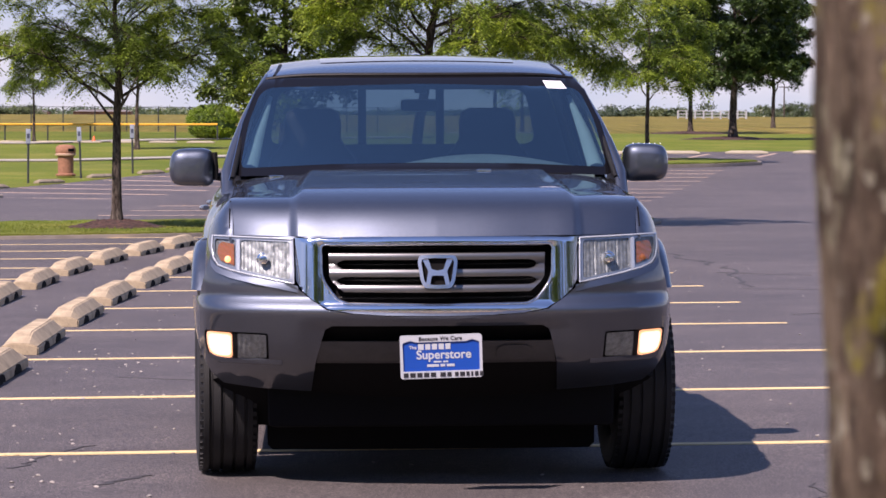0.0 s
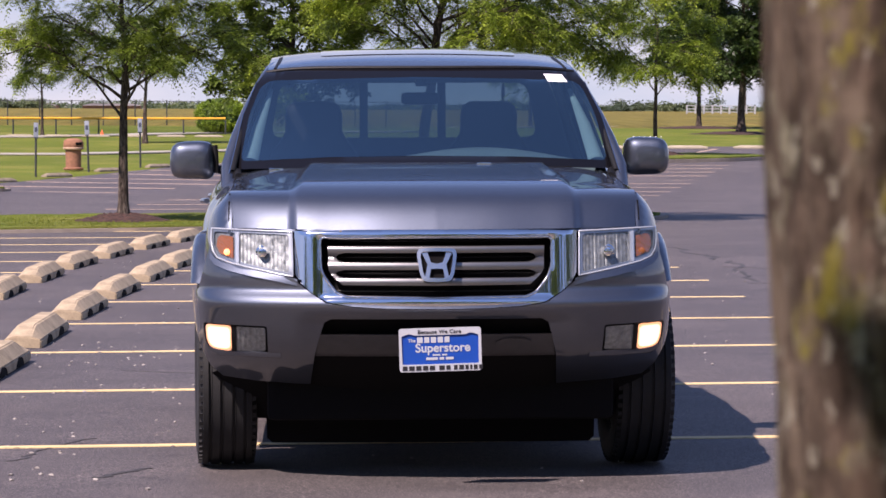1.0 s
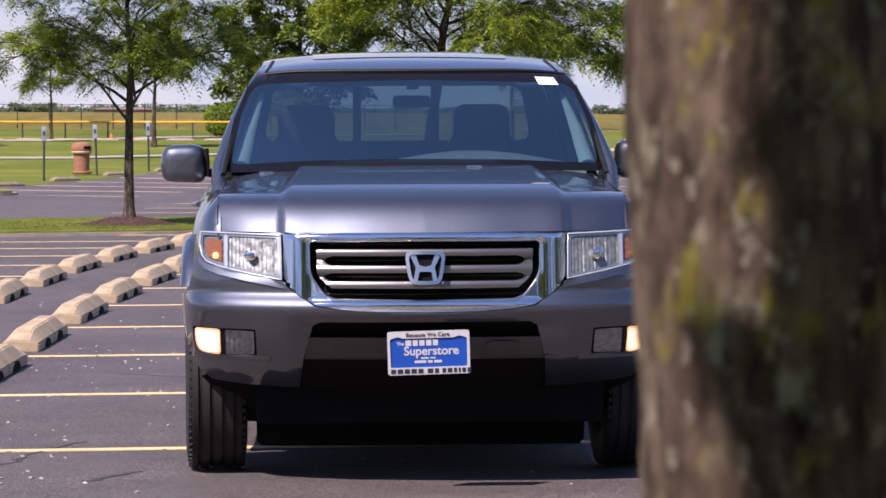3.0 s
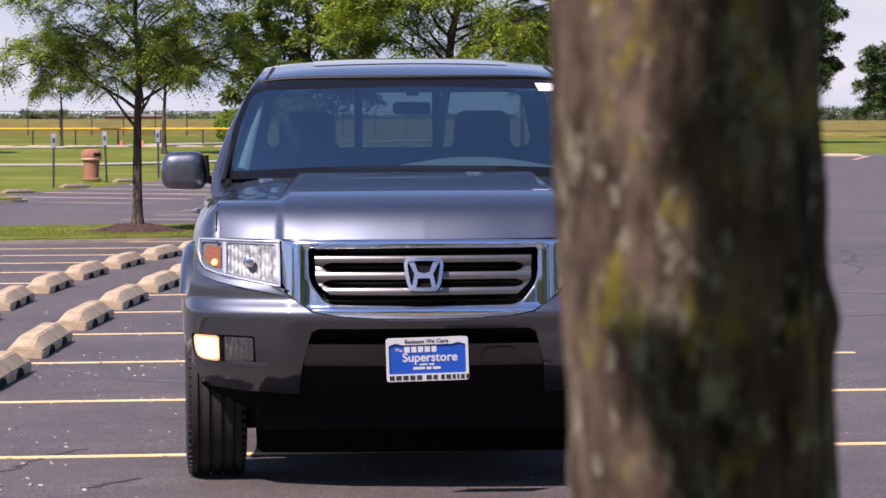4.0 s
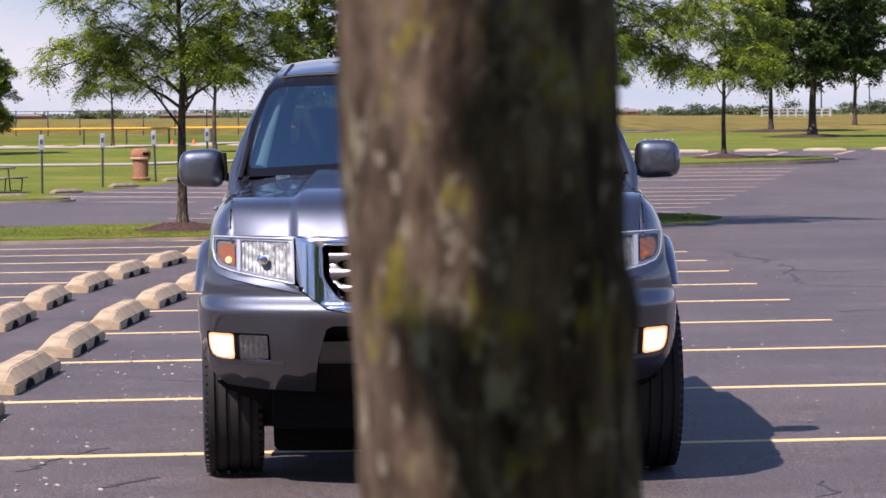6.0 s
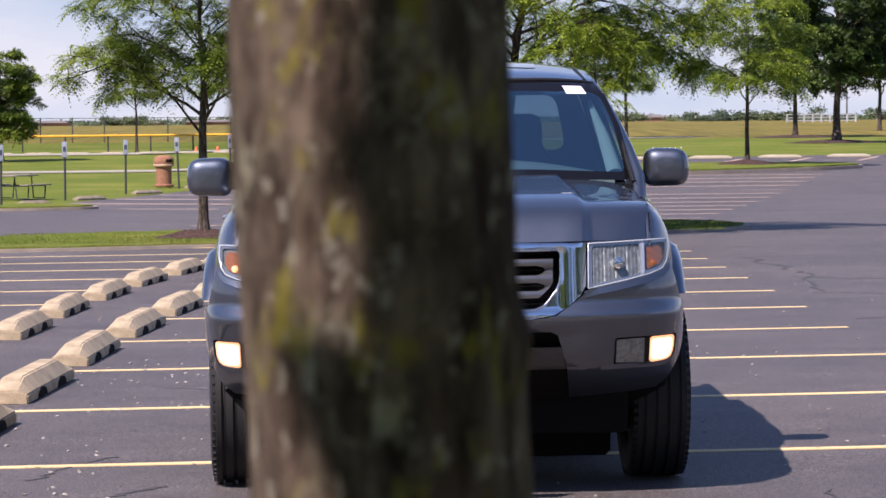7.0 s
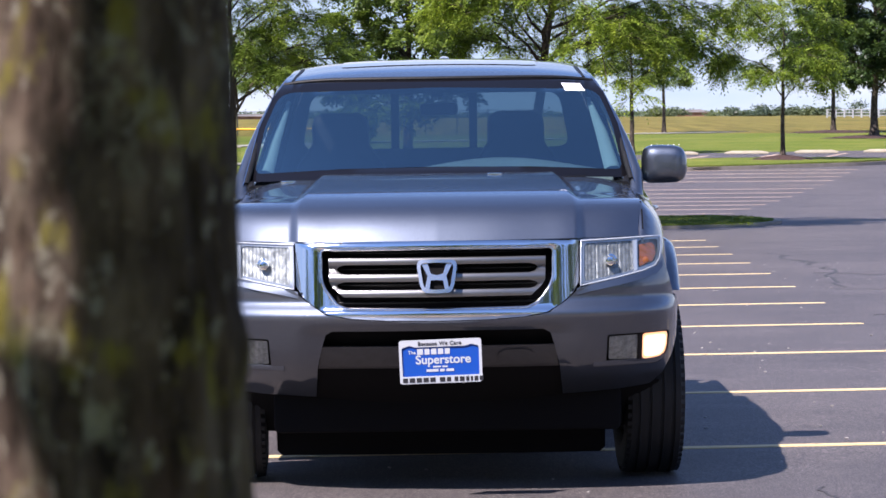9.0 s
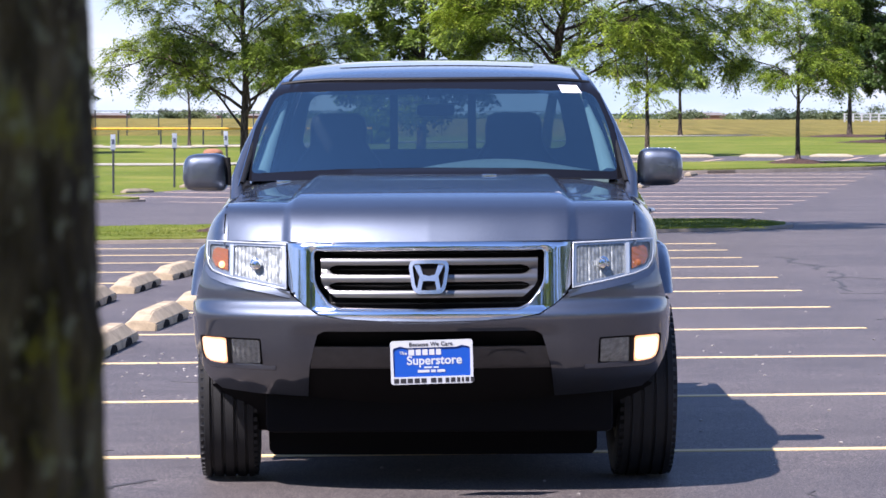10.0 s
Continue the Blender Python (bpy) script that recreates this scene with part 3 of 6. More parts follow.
for i in range(-2, 6):
    x0, y0 = 9.37 + 2.48 * i, 94.6 + 1.05 * i
    paint_line((x0, y0), (x0 + 1.25, y0 + 4.6), 0.16, LINE_FADED)

CRACK = simple("tarry_crack", (0.036, 0.034, 0.034), 0.7)


def crack(a, b, seed, width=0.035, wander=0.25):
    rng = random.Random(seed)
    k = 14
    span_ = math.hypot(b[0] - a[0], b[1] - a[1])
    j_ = min(0.06, span_ * 0.022)
    pts = []
    for i in range(k + 1):
        t = i / k
        off = min(wander, span_ * 0.12) * noise.noise((t * 4, seed * 3.7, 0)) + rng.uniform(-j_, j_)
        pts.append((a[0] + (b[0] - a[0]) * t + off, a[1] + (b[1] - a[1]) * t + rng.uniform(-j_, j_)))
    single("crack", strip(pts, width * 0.7, 0.002, gz), CRACK, "thin dark crack in the asphalt", "crack", group="asphalt cracks", kind="structure", smooth=False)


for n_, (a, b, w) in enumerate([((3.7, 26.5), (3.8, 22.5), 0.07), ((3.75, 22.0), (3.45, 17.2), 0.05), ((3.6, 20.5), (4.4, 19.6), 0.05), ((3.4, 16.8), (4.6, 16.2), 0.045), ((-1.75, 1.2), (-1.45, 2.2), 0.025),
                                ((-1.6, 6.3), (-1.1, 6.0), 0.03), ((-1.35, 0.55), (-1.15, 0.9), 0.05), ((4.6, 13.0), (3.2, 12.4), 0.03), ((1.5, 0.4), (1.35, -0.5), 0.018), ((4.9, 20.8), (6.2, 30.0), 0.04)]):
    crack(a, b, n_ + 1, w)

rng_ = np.random.default_rng(21)
bm_ = bmesh.new()
for _ in range(420):
    px, py = rng_.uniform(-3.3, 5.0) if rng_.random() < 0.6 else rng_.uniform(-2.6, -0.9), rng_.uniform(-0.6, 24) if rng_.random() < 0.75 else rng_.uniform(0, 9)
    s = rng_.uniform(0.004, 0.011)
    vs_ = bmesh.ops.create_icosphere(bm_, subdivisions=1, radius=s)["verts"]
    q = Vector((px, py, gz(px, py) + s * 0.3))
    for v in vs_:
        v.co = Vector((v.co.x * rng_.uniform(0.7, 1.6), v.co.y * rng_.uniform(0.7, 1.6), v.co.z * 0.6)) + q
single("gravel", bm_, plain("pale_gravel", (0.36, 0.33, 0.30), 0.9, 0, 0.4, 4, 90, 0.2), "scattered pale gravel crumbs on the asphalt", "gravel", kind="stuff")


# ---- wheel stops ----
def stop_mesh(name, length, width, height, material, slots=True):
    """A parking block: sloped flanks, cut-down ends; its two drain slots are separate black blocks."""
    rows = []
    for t, s in ((-0.5, 0.56), (-0.42, 0.80), (-0.345, 1.0), (0.345, 1.0), (0.42, 0.80), (0.5, 0.56)):
        y, h, w = t * length, height * s, width / 2
        top = w * 0.45
        f = height * 0.42
        rows.append([(-w, y, 0), (-w, y, f), (-top, y, h), (top, y, h), (w, y, f), (w, y, 0)])
    bm = loft(rows, True)
    bmesh.ops.bevel(bm, geom=[e for e in bm.edges if e.calc_face_angle(0) > 0.4], offset=0.008, segments=2, affect="EDGES")
    return finish(name, bm, material, True, 30)


def slot_mesh(name, length, width):
    bm = bmesh.new()
    prof = []
    for k in range(9):
        a = math.pi * k / 8
        prof.append((math.cos(a) * 0.17, math.sin(a) * 0.055 + 0.001))
    rows = [[(x, p[0], p[1]) for p in prof] for x in (-width / 2 - 0.002, width / 2 + 0.002)]
    return finish(name, loft(rows, True, True, bm), VOID, False)


STOP = stop_mesh("concrete_body", 1.83, 0.24, 0.14, CONCRETE)
# black arch block stands in for the shade inside a drain slot
SLOT = slot_mesh("drain_slot", 1.8, 0.244)
first = thing("wheel_stop", "tan concrete wheel stop with two dark drain slots", "wheel stop", group="wheel stops by the stalls")
part("concrete_body", STOP, None, first)
for yy in (-0.38, 0.38):
    part("drain_slot", SLOT, None, first, "drain slot drawn as a black arch block", at=pose(0, yy, 0.004))
rngs = random.Random(8)
places = [(stop_x(y) - 0.115, y, stop_x) for y in (0.1, 3.15, 6.2, 9.2, 12.28, 15.28, 18.43, 21.5, 24.5)] + [(far_stop_x(y) - 0.115, y, far_stop_x) for y in (12.2, 15.25, 18.36, 21.41, 24.45, 27.43, 30.2)]
for i, (x, y, fx) in enumerate(places):
    turn = -math.degrees(math.atan2(fx(y + 0.5) - fx(y - 0.5) + (0.024 if fx is stop_x else 0.008), 1.0)) + rngs.uniform(-0.7, 0.7)
    m = pose(x + rngs.uniform(-0.02, 0.02), y, gz(x, y), 0, 0, turn)
    if i == 0:
        first.matrix_basis = m
    else:
        copy_thing(first, m)

STOP_FAR = stop_mesh("concrete_body", 1.5, 0.24, 0.115, WHITE_STOP)
STOP_SHADED = stop_mesh("concrete_body", 1.5, 0.24, 0.14, SHADE_CONCRETE)


def far_stop(x, y, turn, s=1.0, group="whitened wheel stops", label="whitened concrete wheel stop at the lot edge", up=0.0, mesh=None):
    ob = single("wheel_stop", mesh or STOP_FAR, None, label, "wheel stop", pose(x, y, gz(x, y) + up, 0, 0, turn), group)
    ob.scale = (s, s, s)


for i in range(-2, 6):
    far_stop(9.62 + 2.44 * i, 99.9 + 0.45 * i, 82)
for i in range(11):
    far_stop(-19.2 + 1.43 * i, 111.3 + 0.1 * i, 88, 0.72)
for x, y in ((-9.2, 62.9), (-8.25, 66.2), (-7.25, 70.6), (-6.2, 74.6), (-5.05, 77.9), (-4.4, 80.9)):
    far_stop(x, y, -32, 0.74, "stops by the signed stalls", "tan concrete wheel stop beside the signed stalls, shade put in its colour", mesh=STOP_SHADED)
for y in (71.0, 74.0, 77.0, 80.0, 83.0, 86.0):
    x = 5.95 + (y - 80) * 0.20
    far_stop(x, y, -12, 0.85, "stops on the far row", "pale concrete wheel stop on the far row, shade put in its colour", mesh=STOP_SHADED)

# pale footpaths over the lawn
PATHC = plain("footpath_concrete", (0.34, 0.315, 0.265), 0.85, 0, 0.1, 2, 30, 0.1)
for pts, w in (([(-60, 86), (-8.7, 91), (-3.9, 95.5), (0, 101)], 1.3), ([(-60, 108), (-11.4, 111.9), (-4.6, 119.2), (4, 128)], 1.6), ([(6, 147), (11.5, 151), (16.7, 160), (24, 171)], 2.2)):
    single("footpath", strip(pts, w, 0.02, gz), PATHC, "pale concrete footpath across the lawn", "path", group="footpaths", kind="structure", smooth=False)


# ---- the pickup truck ----
truck = thing("pickup_truck", "steel-grey four-door pickup truck with chrome grille, lamps lit", "pickup truck", pose(0, 0, 0, -0.15, -0.42, 0.1))

front_y = spline((0, 0.3, 0.45, 0.55, 0.65, 0.75, 0.84, 0.885, 0.928, 0.948, 0.964), (0.02, 0.035, 0.06, 0.085, 0.12, 0.165, 0.23, 0.285, 0.40, 0.55, 0.80))
rake = spline((0.2, 0.38, 0.46, 0.52, 0.6, 0.66, 0.69, 0.712, 0.724, 0.734, 0.745, 0.757, 0.767, 0.78, 0.80, 0.82, 0.85, 0.9, 1.0, 1.06), (0.58, 0.37, 0.215, 0.122, 0.050, 0.014, -0.002, -0.009, -0.006, 0.0, 0.009, 0.021, 0.027, 0.028, 0.026, 0.027, 0.034, 0.050, 0.080, 0.10))


def face(x, z):
    """Depth of the front end at a place across and up."""
    return front_y(abs(x)) + rake(z) + 0.034 * smooth01((0.690 - z) / 0.06) * smooth01((0.56 - abs(x)) / 0.14)


def grille_y(x, z):
    return 0.035 + 0.28 * x * x + (z - 0.70) * 0.16


def both(half):
    """A closed outline from its right half, drawn from the middle bottom round to the middle top."""
    return half + [(-x, z) for x, z in half[::-1] if x > 1e-6]


# bumper skin with its openings
FASCIA = both([(0, 0.655), (0.405, 0.655), (0.432, 0.640), (0.447, 0.592), (0.470, 0.502), (0.487, 0.375), (0.70, 0.388), (0.835, 0.405), (0.882, 0.45), (0.920, 0.53), (0.947, 0.62), (0.963, 0.70), (0.963, 0.742), (0.925, 0.757), (0.914, 0.80), (0.899, 0.855), (0.876, 0.93),
               (0.868, 0.905), (0.852, 0.882), (0.80, 0.864), (0.70, 0.842), (0.553, 0.812), (0.527, 0.790), (0.48, 0.752), (0.425, 0.718), (0.33, 0.703), (0.2, 0.695), (0, 0.692)])
INTAKE = rounded(both([(0, 0.592), (0.447, 0.592), (0.432, 0.640), (0.405, 0.655), (0, 0.655)]), 0.012)
RECESS = rounded([(0.650, 0.514), (0.845, 0.514), (0.884, 0.524), (0.900, 0.560), (0.904, 0.630), (0.653, 0.624)], 0.012)
bumper = part("front_bumper", drape(FASCIA, face, [RECESS, flip(RECESS, -1)], 0.013, thick=0.03), PAINT, truck, angle=28)
part("intake_mesh", drape(both([(0, 0.57), (0.47, 0.57), (0.46, 0.67), (0, 0.67)]), lambda x, z: face(x, z) + 0.06, step=0.08), VOID, bumper, "black intake backing")
part("lower_panel", drape(both([(0, 0.502), (0.466, 0.502), (0.449, 0.592), (0, 0.592)]), lambda x, z: face(x, z) + 0.004, step=0.03, thick=0.05), LOWER_PANEL, bumper, "dark grey plastic lower panel")
VALANCE = both([(0, 0.215), (0.70, 0.215), (0.83, 0.235), (0.90, 0.40), (0.86, 0.42), (0.70, 0.40), (0.50, 0.39), (0.486, 0.515), (0, 0.515)])
part("air_dam", drape(both([(0, 0.110), (0.645, 0.110), (0.665, 0.13), (0.67, 0.32), (0, 0.32)]), lambda x, z: 0.78 + 0.06 * x * x, step=0.06, thick=0.012), VOID, truck, "black plastic air dam under the bumper")
valance = part("lower_valance", drape(VALANCE, lambda x, z: front_y(abs(x)) + max(0.05, rake(z)) + 0.05, step=0.05), VOID, truck, "black plastic lower valance")
part("tow_cover", drape(rounded([(0.23, 0.515), (0.37, 0.515), (0.37, 0.56), (0.34, 0.575), (0.26, 0.575), (0.23, 0.56)], 0.01), lambda x, z: face(x, z) - 0.003, step=0.03, thick=0.004), LOWER_PANEL, bumper)

polish(bumper, face)


# grille
def surround_y(x, z):
    """The chrome frame swells between its edges."""
    k = max((abs(x) - 0.445) / 0.10, (z - 0.968) / 0.030, (0.740 - z) / 0.045)
    return grille_y(x, z) - 0.013 * math.sin(math.pi * min(1.0, max(0.0, k)) ** 0.8)


SURROUND = both([(0, 0.694), (0.2, 0.697), (0.33, 0.705), (0.42, 0.721), (0.478, 0.755), (0.522, 0.793), (0.543, 0.83), (0.546, 0.992), (0.3, 0.9965), (0, 0.998)])
OPENING = rounded(both([(0, 0.736), (0.345, 0.740), (0.385, 0.757), (0.432, 0.818), (0.445, 0.85), (0.447, 0.955), (0.44, 0.967), (0, 0.970)]), 0.012)
grille = part("grille_surround", drape(SURROUND, surround_y, [OPENING], 0.011, thick=0.07), CHROME, truck, "bright chrome grille surround", angle=50)


def bevel_frame(outline, depth, width, lift, material, parent, name, label=""):
    """A raised rounded rib that follows an outline."""
    n = len(outline)
    rows = []
    for i in range(n + 1):
        p, a, b = Vector(outline[i % n]), Vector(outline[(i - 1) % n]), Vector(outline[(i + 1) % n])
        t = (b - a).normalized()
        nr = Vector((-t.y, t.x))
        row = []
        for k in range(7):
            q = p + nr * width * (k / 6 - 0.5)
            row.append((q.x, depth(q.x, q.y) - lift * math.sin(math.pi * k / 6) + 0.001, q.y))
        rows.append(row)
    return part(name, loft(rows), material, parent, label, angle=80)


bevel_frame(resample(OPENING, 0.03), grille_y, 0.011, 0.006, CHROME, grille, "inner_rib")
part("grille_back", drape(both([(0, 0.70), (0.44, 0.72), (0.48, 0.80), (0.48, 0.98), (0, 0.985)]), lambda x, z: grille_y(x, z) + 0.09, step=0.08), VOID, grille, "black grille mesh")
BARS = both([(0, 0.783), (0.36, 0.785), (0.405, 0.825), (0.415, 0.845), (0.418, 0.934), (0, 0.934)])


def hexslot(z0, z1):
    zm = (z0 + z1) / 2
    return [(0.355, z0), (0.378, z0 + 0.007), (0.388, zm), (0.378, z1 - 0.007), (0.355, z1), (-0.355, z1), (-0.378, z1 - 0.007), (-0.388, zm), (-0.378, z0 + 0.007), (-0.355, z0)]


def bar_y(x, z):
    d = min(abs(z - 0.921), abs(z - 0.857), abs(z - 0.797))
    return grille_y(x, z) + 0.014 + 22 * d * d


bars = part("grille_insert", drape(BARS, bar_y, [hexslot(0.811, 0.843), hexslot(0.871, 0.908)], 0.0075, thick=0.03), SATIN, grille, "satin silver grille bars with two long slots", angle=60)
for z in (0.83, 0.89, 0.952, 0.76):
    part("mesh_rod", tube([(x, grille_y(x, z) + 0.075, z) for x in (-0.38, -0.2, 0, 0.2, 0.38)], 0.004, 6), BLACK, grille)

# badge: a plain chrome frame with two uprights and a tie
badge = part("badge_frame", drape(rounded(both([(0, 0.800), (0.052, 0.802), (0.066, 0.83), (0.077, 0.905), (0.070, 0.926), (0, 0.929)]), 0.016, 6), lambda x, z: grille_y(x, z) - 0.018 - 0.01 * math.cos(x * 14) + 0.12 * (z - 0.86),
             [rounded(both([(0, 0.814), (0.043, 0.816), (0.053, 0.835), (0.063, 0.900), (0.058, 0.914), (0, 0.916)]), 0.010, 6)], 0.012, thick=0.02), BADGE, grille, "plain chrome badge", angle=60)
part("badge_back", drape(both([(0, 0.812), (0.046, 0.814), (0.066, 0.905), (0.06, 0.917), (0, 0.918)]), lambda x, z: grille_y(x, z) - 0.004, step=0.03), VOID, badge)
for s in (-1, 1):
    part("badge_upright", drape(flip([(0.030, 0.812), (0.047, 0.812), (0.036, 0.866), (0.062, 0.918), (0.038, 0.918), (0.020, 0.866)], s), lambda x, z: grille_y(x, z) - 0.020 + 0.17 * (z - 0.866), step=0.012, thick=0.016), BADGE, badge)
part("badge_tie", drape(both([(0, 0.850), (0.03, 0.848), (0.03, 0.876), (0, 0.868)]), lambda x, z: grille_y(x, z) - 0.019 + 0.17 * (z - 0.866), step=0.012, thick=0.014), BADGE, badge)

# plate with its frame
plate = part("dealer_plate", drape(rounded([(-0.150, -0.079), (0.150, -0.079), (0.150, 0.079), (-0.150, 0.079)], 0.010), lambda x, z: 0.0, step=0.05, thick=0.004), PLATE_BLUE, truck, "blue dealer plate in a white frame", at=pose(0.010, -0.010, 0.543, 0, -1.5, 0))
part("plate_frame", drape(rounded([(-0.157, -0.083), (0.157, -0.083), (0.157, 0.083), (-0.157, 0.083)], 0.012), lambda x, z: -0.006,
     [rounded([(-0.146, -0.055), (0.146, -0.055), (0.147, 0.054), (0.118, 0.063), (0.096, 0.056), (-0.096, 0.056), (-0.118, 0.063), (-0.147, 0.054)], 0.006)], 0.04, thick=0.014), PLATE_WHITE, plate, "white plate frame", angle=25)


def lettering(text, size, x, z, y, material, parent, name, spread_=1.0):
    cu = bpy.data.curves.new(name, "FONT")
    cu.body, cu.size, cu.align_x, cu.align_y, cu.extrude = text, size, "CENTER", "CENTER", 0.0004
    cu.space_character = spread_
    cu.offset = size * 0.022
    tmp = bpy.data.objects.new(name, cu)
    me = bpy.data.meshes.new_from_object(tmp)
    bpy.data.objects.remove(tmp)
    me.materials.append(material)
    return part(name, me, None, parent, at=pose(x, y, z, 90, 0, 0))


lettering("Because We Care", 0.021, -0.002, 0.0685, -0.0075, INK, plate, "slogan", 1.08)
lettering("Superstore", 0.047, 0.010, 0.006, -0.0012, PLATE_WHITE, plate, "plate_word", 1.0)
lettering("The", 0.018, -0.108, 0.036, -0.0012, PLATE_WHITE, plate, "small_word")


def bars_of(widths, x0, z, h, y, material, name):
    x = x0
    for w in widths:
        part(name, box(x, x + w, y - 0.0006, y, z - h / 2, z + h / 2), material, plate, smooth=False)
        x += w + 0.006


bars_of((0.022, 0.019, 0.020, 0.020, 0.019), -0.088, 0.038, 0.022, -0.0012, PLATE_WHITE, "name_bar")
bars_of((0.03, 0.02), -0.03, -0.020, 0.006, -0.0012, PLATE_WHITE, "name_bar")
bars_of((0.045, 0.018, 0.03), -0.055, -0.034, 0.010, -0.0012, PLATE_WHITE, "name_bar")
bars_of((0.019, 0.021, 0.020, 0.020, 0.020), -0.146, -0.069, 0.017, -0.0072, INK, "dealer_bar")
bars_of((0.021, 0.016), -0.006, -0.069, 0.017, -0.0072, INK, "dealer_bar")
bars_of((0.014, 0.018, 0.012, 0.008, 0.014, 0.014), 0.050, -0.069, 0.017, -0.0072, INK, "dealer_bar")

# headlamps and fog lamps
HEAD = [(0.552, 0.818), (0.70, 0.846), (0.80, 0.868), (0.848, 0.886), (0.866, 0.912), (0.874, 0.95), (0.870, 0.998), (0.76, 0.995), (0.556, 0.988)]
MAIN = [(0.566, 0.832), (0.66, 0.850), (0.756, 0.870), (0.757, 0.983), (0.568, 0.977)]
SIDE_ = [(0.778, 0.876), (0.842, 0.898), (0.860, 0.93), (0.860, 0.986), (0.779, 0.984)]
for s in (-1, 1):
    lamp = part("headlamp", drape(flip(HEAD, s), lambda x, z: face(x, z) + 0.055, step=0.03, thick=0.05), LAMP_REFLECT, truck, "clear headlamp with fluted reflector and amber corner")
    lens = part("lens", drape(flip(HEAD, s), lambda x, z: face(x, z) - 0.002, step=0.03, thick=0), LENS, lamp, "clear lamp lens", angle=80)
    lens.visible_shadow = False
    part("bezel", drape(flip(HEAD, s), lambda x, z: face(x, z) + 0.006, [flip(rounded(MAIN, 0.012), s), flip(rounded(SIDE_, 0.012), s)], 0.02, thick=0.03), LAMP_GREY, lamp, "silver lamp bezel", angle=50)
    part("reflector", drape(flip(MAIN, s), lambda x, z: face(x, z) + 0.017 - 0.0034 * abs(math.sin(x * 210)) - 0.0016 * abs(math.sin(z * 62 + 2.4 * math.floor(abs(x) * 47.7))) * smooth01((math.hypot(abs(x) - 0.668, z - 0.908) - 0.02) / 0.02) - 0.15 * ((abs(x) - 0.665) ** 2 + (z - 0.908) ** 2), step=0.0045, thick=0), LAMP_REFLECT, lamp, "fluted mirror reflector", angle=50)
    cx, cz = s * 0.668, 0.908
    part("bulb_shield", lathe([(0.001, -0.045), (0.016, -0.040), (0.020, -0.025), (0.021, 0.0), (0.028, 0.004), (0.030, 0.02)], 20, "y"), CHROME, lamp, at=pose(cx, face(cx, cz) + 0.018, cz))
    part("corner_reflector", drape(flip(SIDE_, s), lambda x, z: face(x, z) + 0.02 - 0.003 * abs(math.sin(z * 140)), step=0.012, thick=0), LAMP_REFLECT, lamp, "clear corner reflector", angle=50)
    part("amber_lens", drape(flip([(0.783, 0.884), (0.836, 0.902), (0.850, 0.93), (0.846, 0.962), (0.830, 0.974), (0.784, 0.966)], s), lambda x, z: face(x, z) + 0.012 - 0.004 * abs(math.sin(z * 110 + x * 60)), step=0.008, thick=0.006), AMBER, lamp, "amber turn lens")
    part("corner_bulb", lathe([(0.001, -0.016), (0.012, -0.012), (0.014, 0.0), (0.012, 0.02)], 14, "y"), LIT_AMBER if s < 0 else AMBER, lamp, at=pose(s * 0.808, face(0.808, 0.905) + 0.012, 0.907))
    BROW = [(0.535, 0.800), (0.60, 0.8155), (0.70, 0.834), (0.80, 0.856), (0.855, 0.875), (0.878, 0.90)]
    part("lamp_shelf", loft([[(s * x, face(x, z + dz) - off * smooth01((x - 0.53) / 0.09), z + dz) for dz, off in ((-0.022, -0.004), (-0.019, 0.011), (-0.008, 0.007), (0.006, 0.001), (0.008, -0.004))] for x, z in BROW]), PAINT, bumper, angle=30)
    bevel_frame(resample(flip(HEAD, s), 0.03), face, 0.007, 0.003, LAMP_WHITE, lamp, "lamp_rim")
    part("lamp_divider", drape(flip([(0.761, 0.864), (0.774, 0.868), (0.775, 0.986), (0.761, 0.985)], s), lambda x, z: face(x, z) - 0.0005, step=0.03, thick=0.01), LAMP_WHITE, lamp, "pale divider bar")

    fog = part("fog_lamp_unit", drape(flip(RECESS, s), lambda x, z: face(x, z) + 0.035, step=0.03, thick=0.05), BLACK, truck, "lamp pair, outer lamp lit warm white")
    OUT_ = rounded([(0.793, 0.519), (0.848, 0.519), (0.880, 0.529), (0.893, 0.562), (0.896, 0.624), (0.793, 0.622)], 0.016)
    IN_ = rounded([(0.660, 0.522), (0.774, 0.519), (0.774, 0.620), (0.660, 0.616)], 0.008)
    part("lit_lamp", drape(flip(OUT_, s), lambda x, z: face(x, z) + 0.006, step=0.02, thick=0.02), LIT, fog, "glowing warm-white lamp")
    part("glow_core", drape(flip(rounded([(0.799, 0.528), (0.846, 0.528), (0.874, 0.537), (0.886, 0.566), (0.888, 0.615), (0.799, 0.613)], 0.018), s), lambda x, z: face(x, z) + 0.003, step=0.02, thick=0.002), LIT_CORE, fog, "bright lamp core")
    part("clear_lamp", drape(flip(IN_, s), lambda x, z: face(x, z) + 0.015 - 0.004 * abs(math.sin(x * 150)), step=0.0045, thick=0.01), FOG_REFLECT, fog, "fluted clear lamp", angle=50)
    fl = part("fog_lens", drape(flip(IN_, s), lambda x, z: face(x, z) + 0.006, step=0.03, thick=0), LENS, fog)
    fl.visible_shadow = False
    part("divider", drape(flip([(0.775, 0.515), (0.793, 0.515), (0.793, 0.622), (0.775, 0.620)], s), lambda x, z: face(x, z) + 0.008, step=0.03, thick=0.03), BLACK, fog)
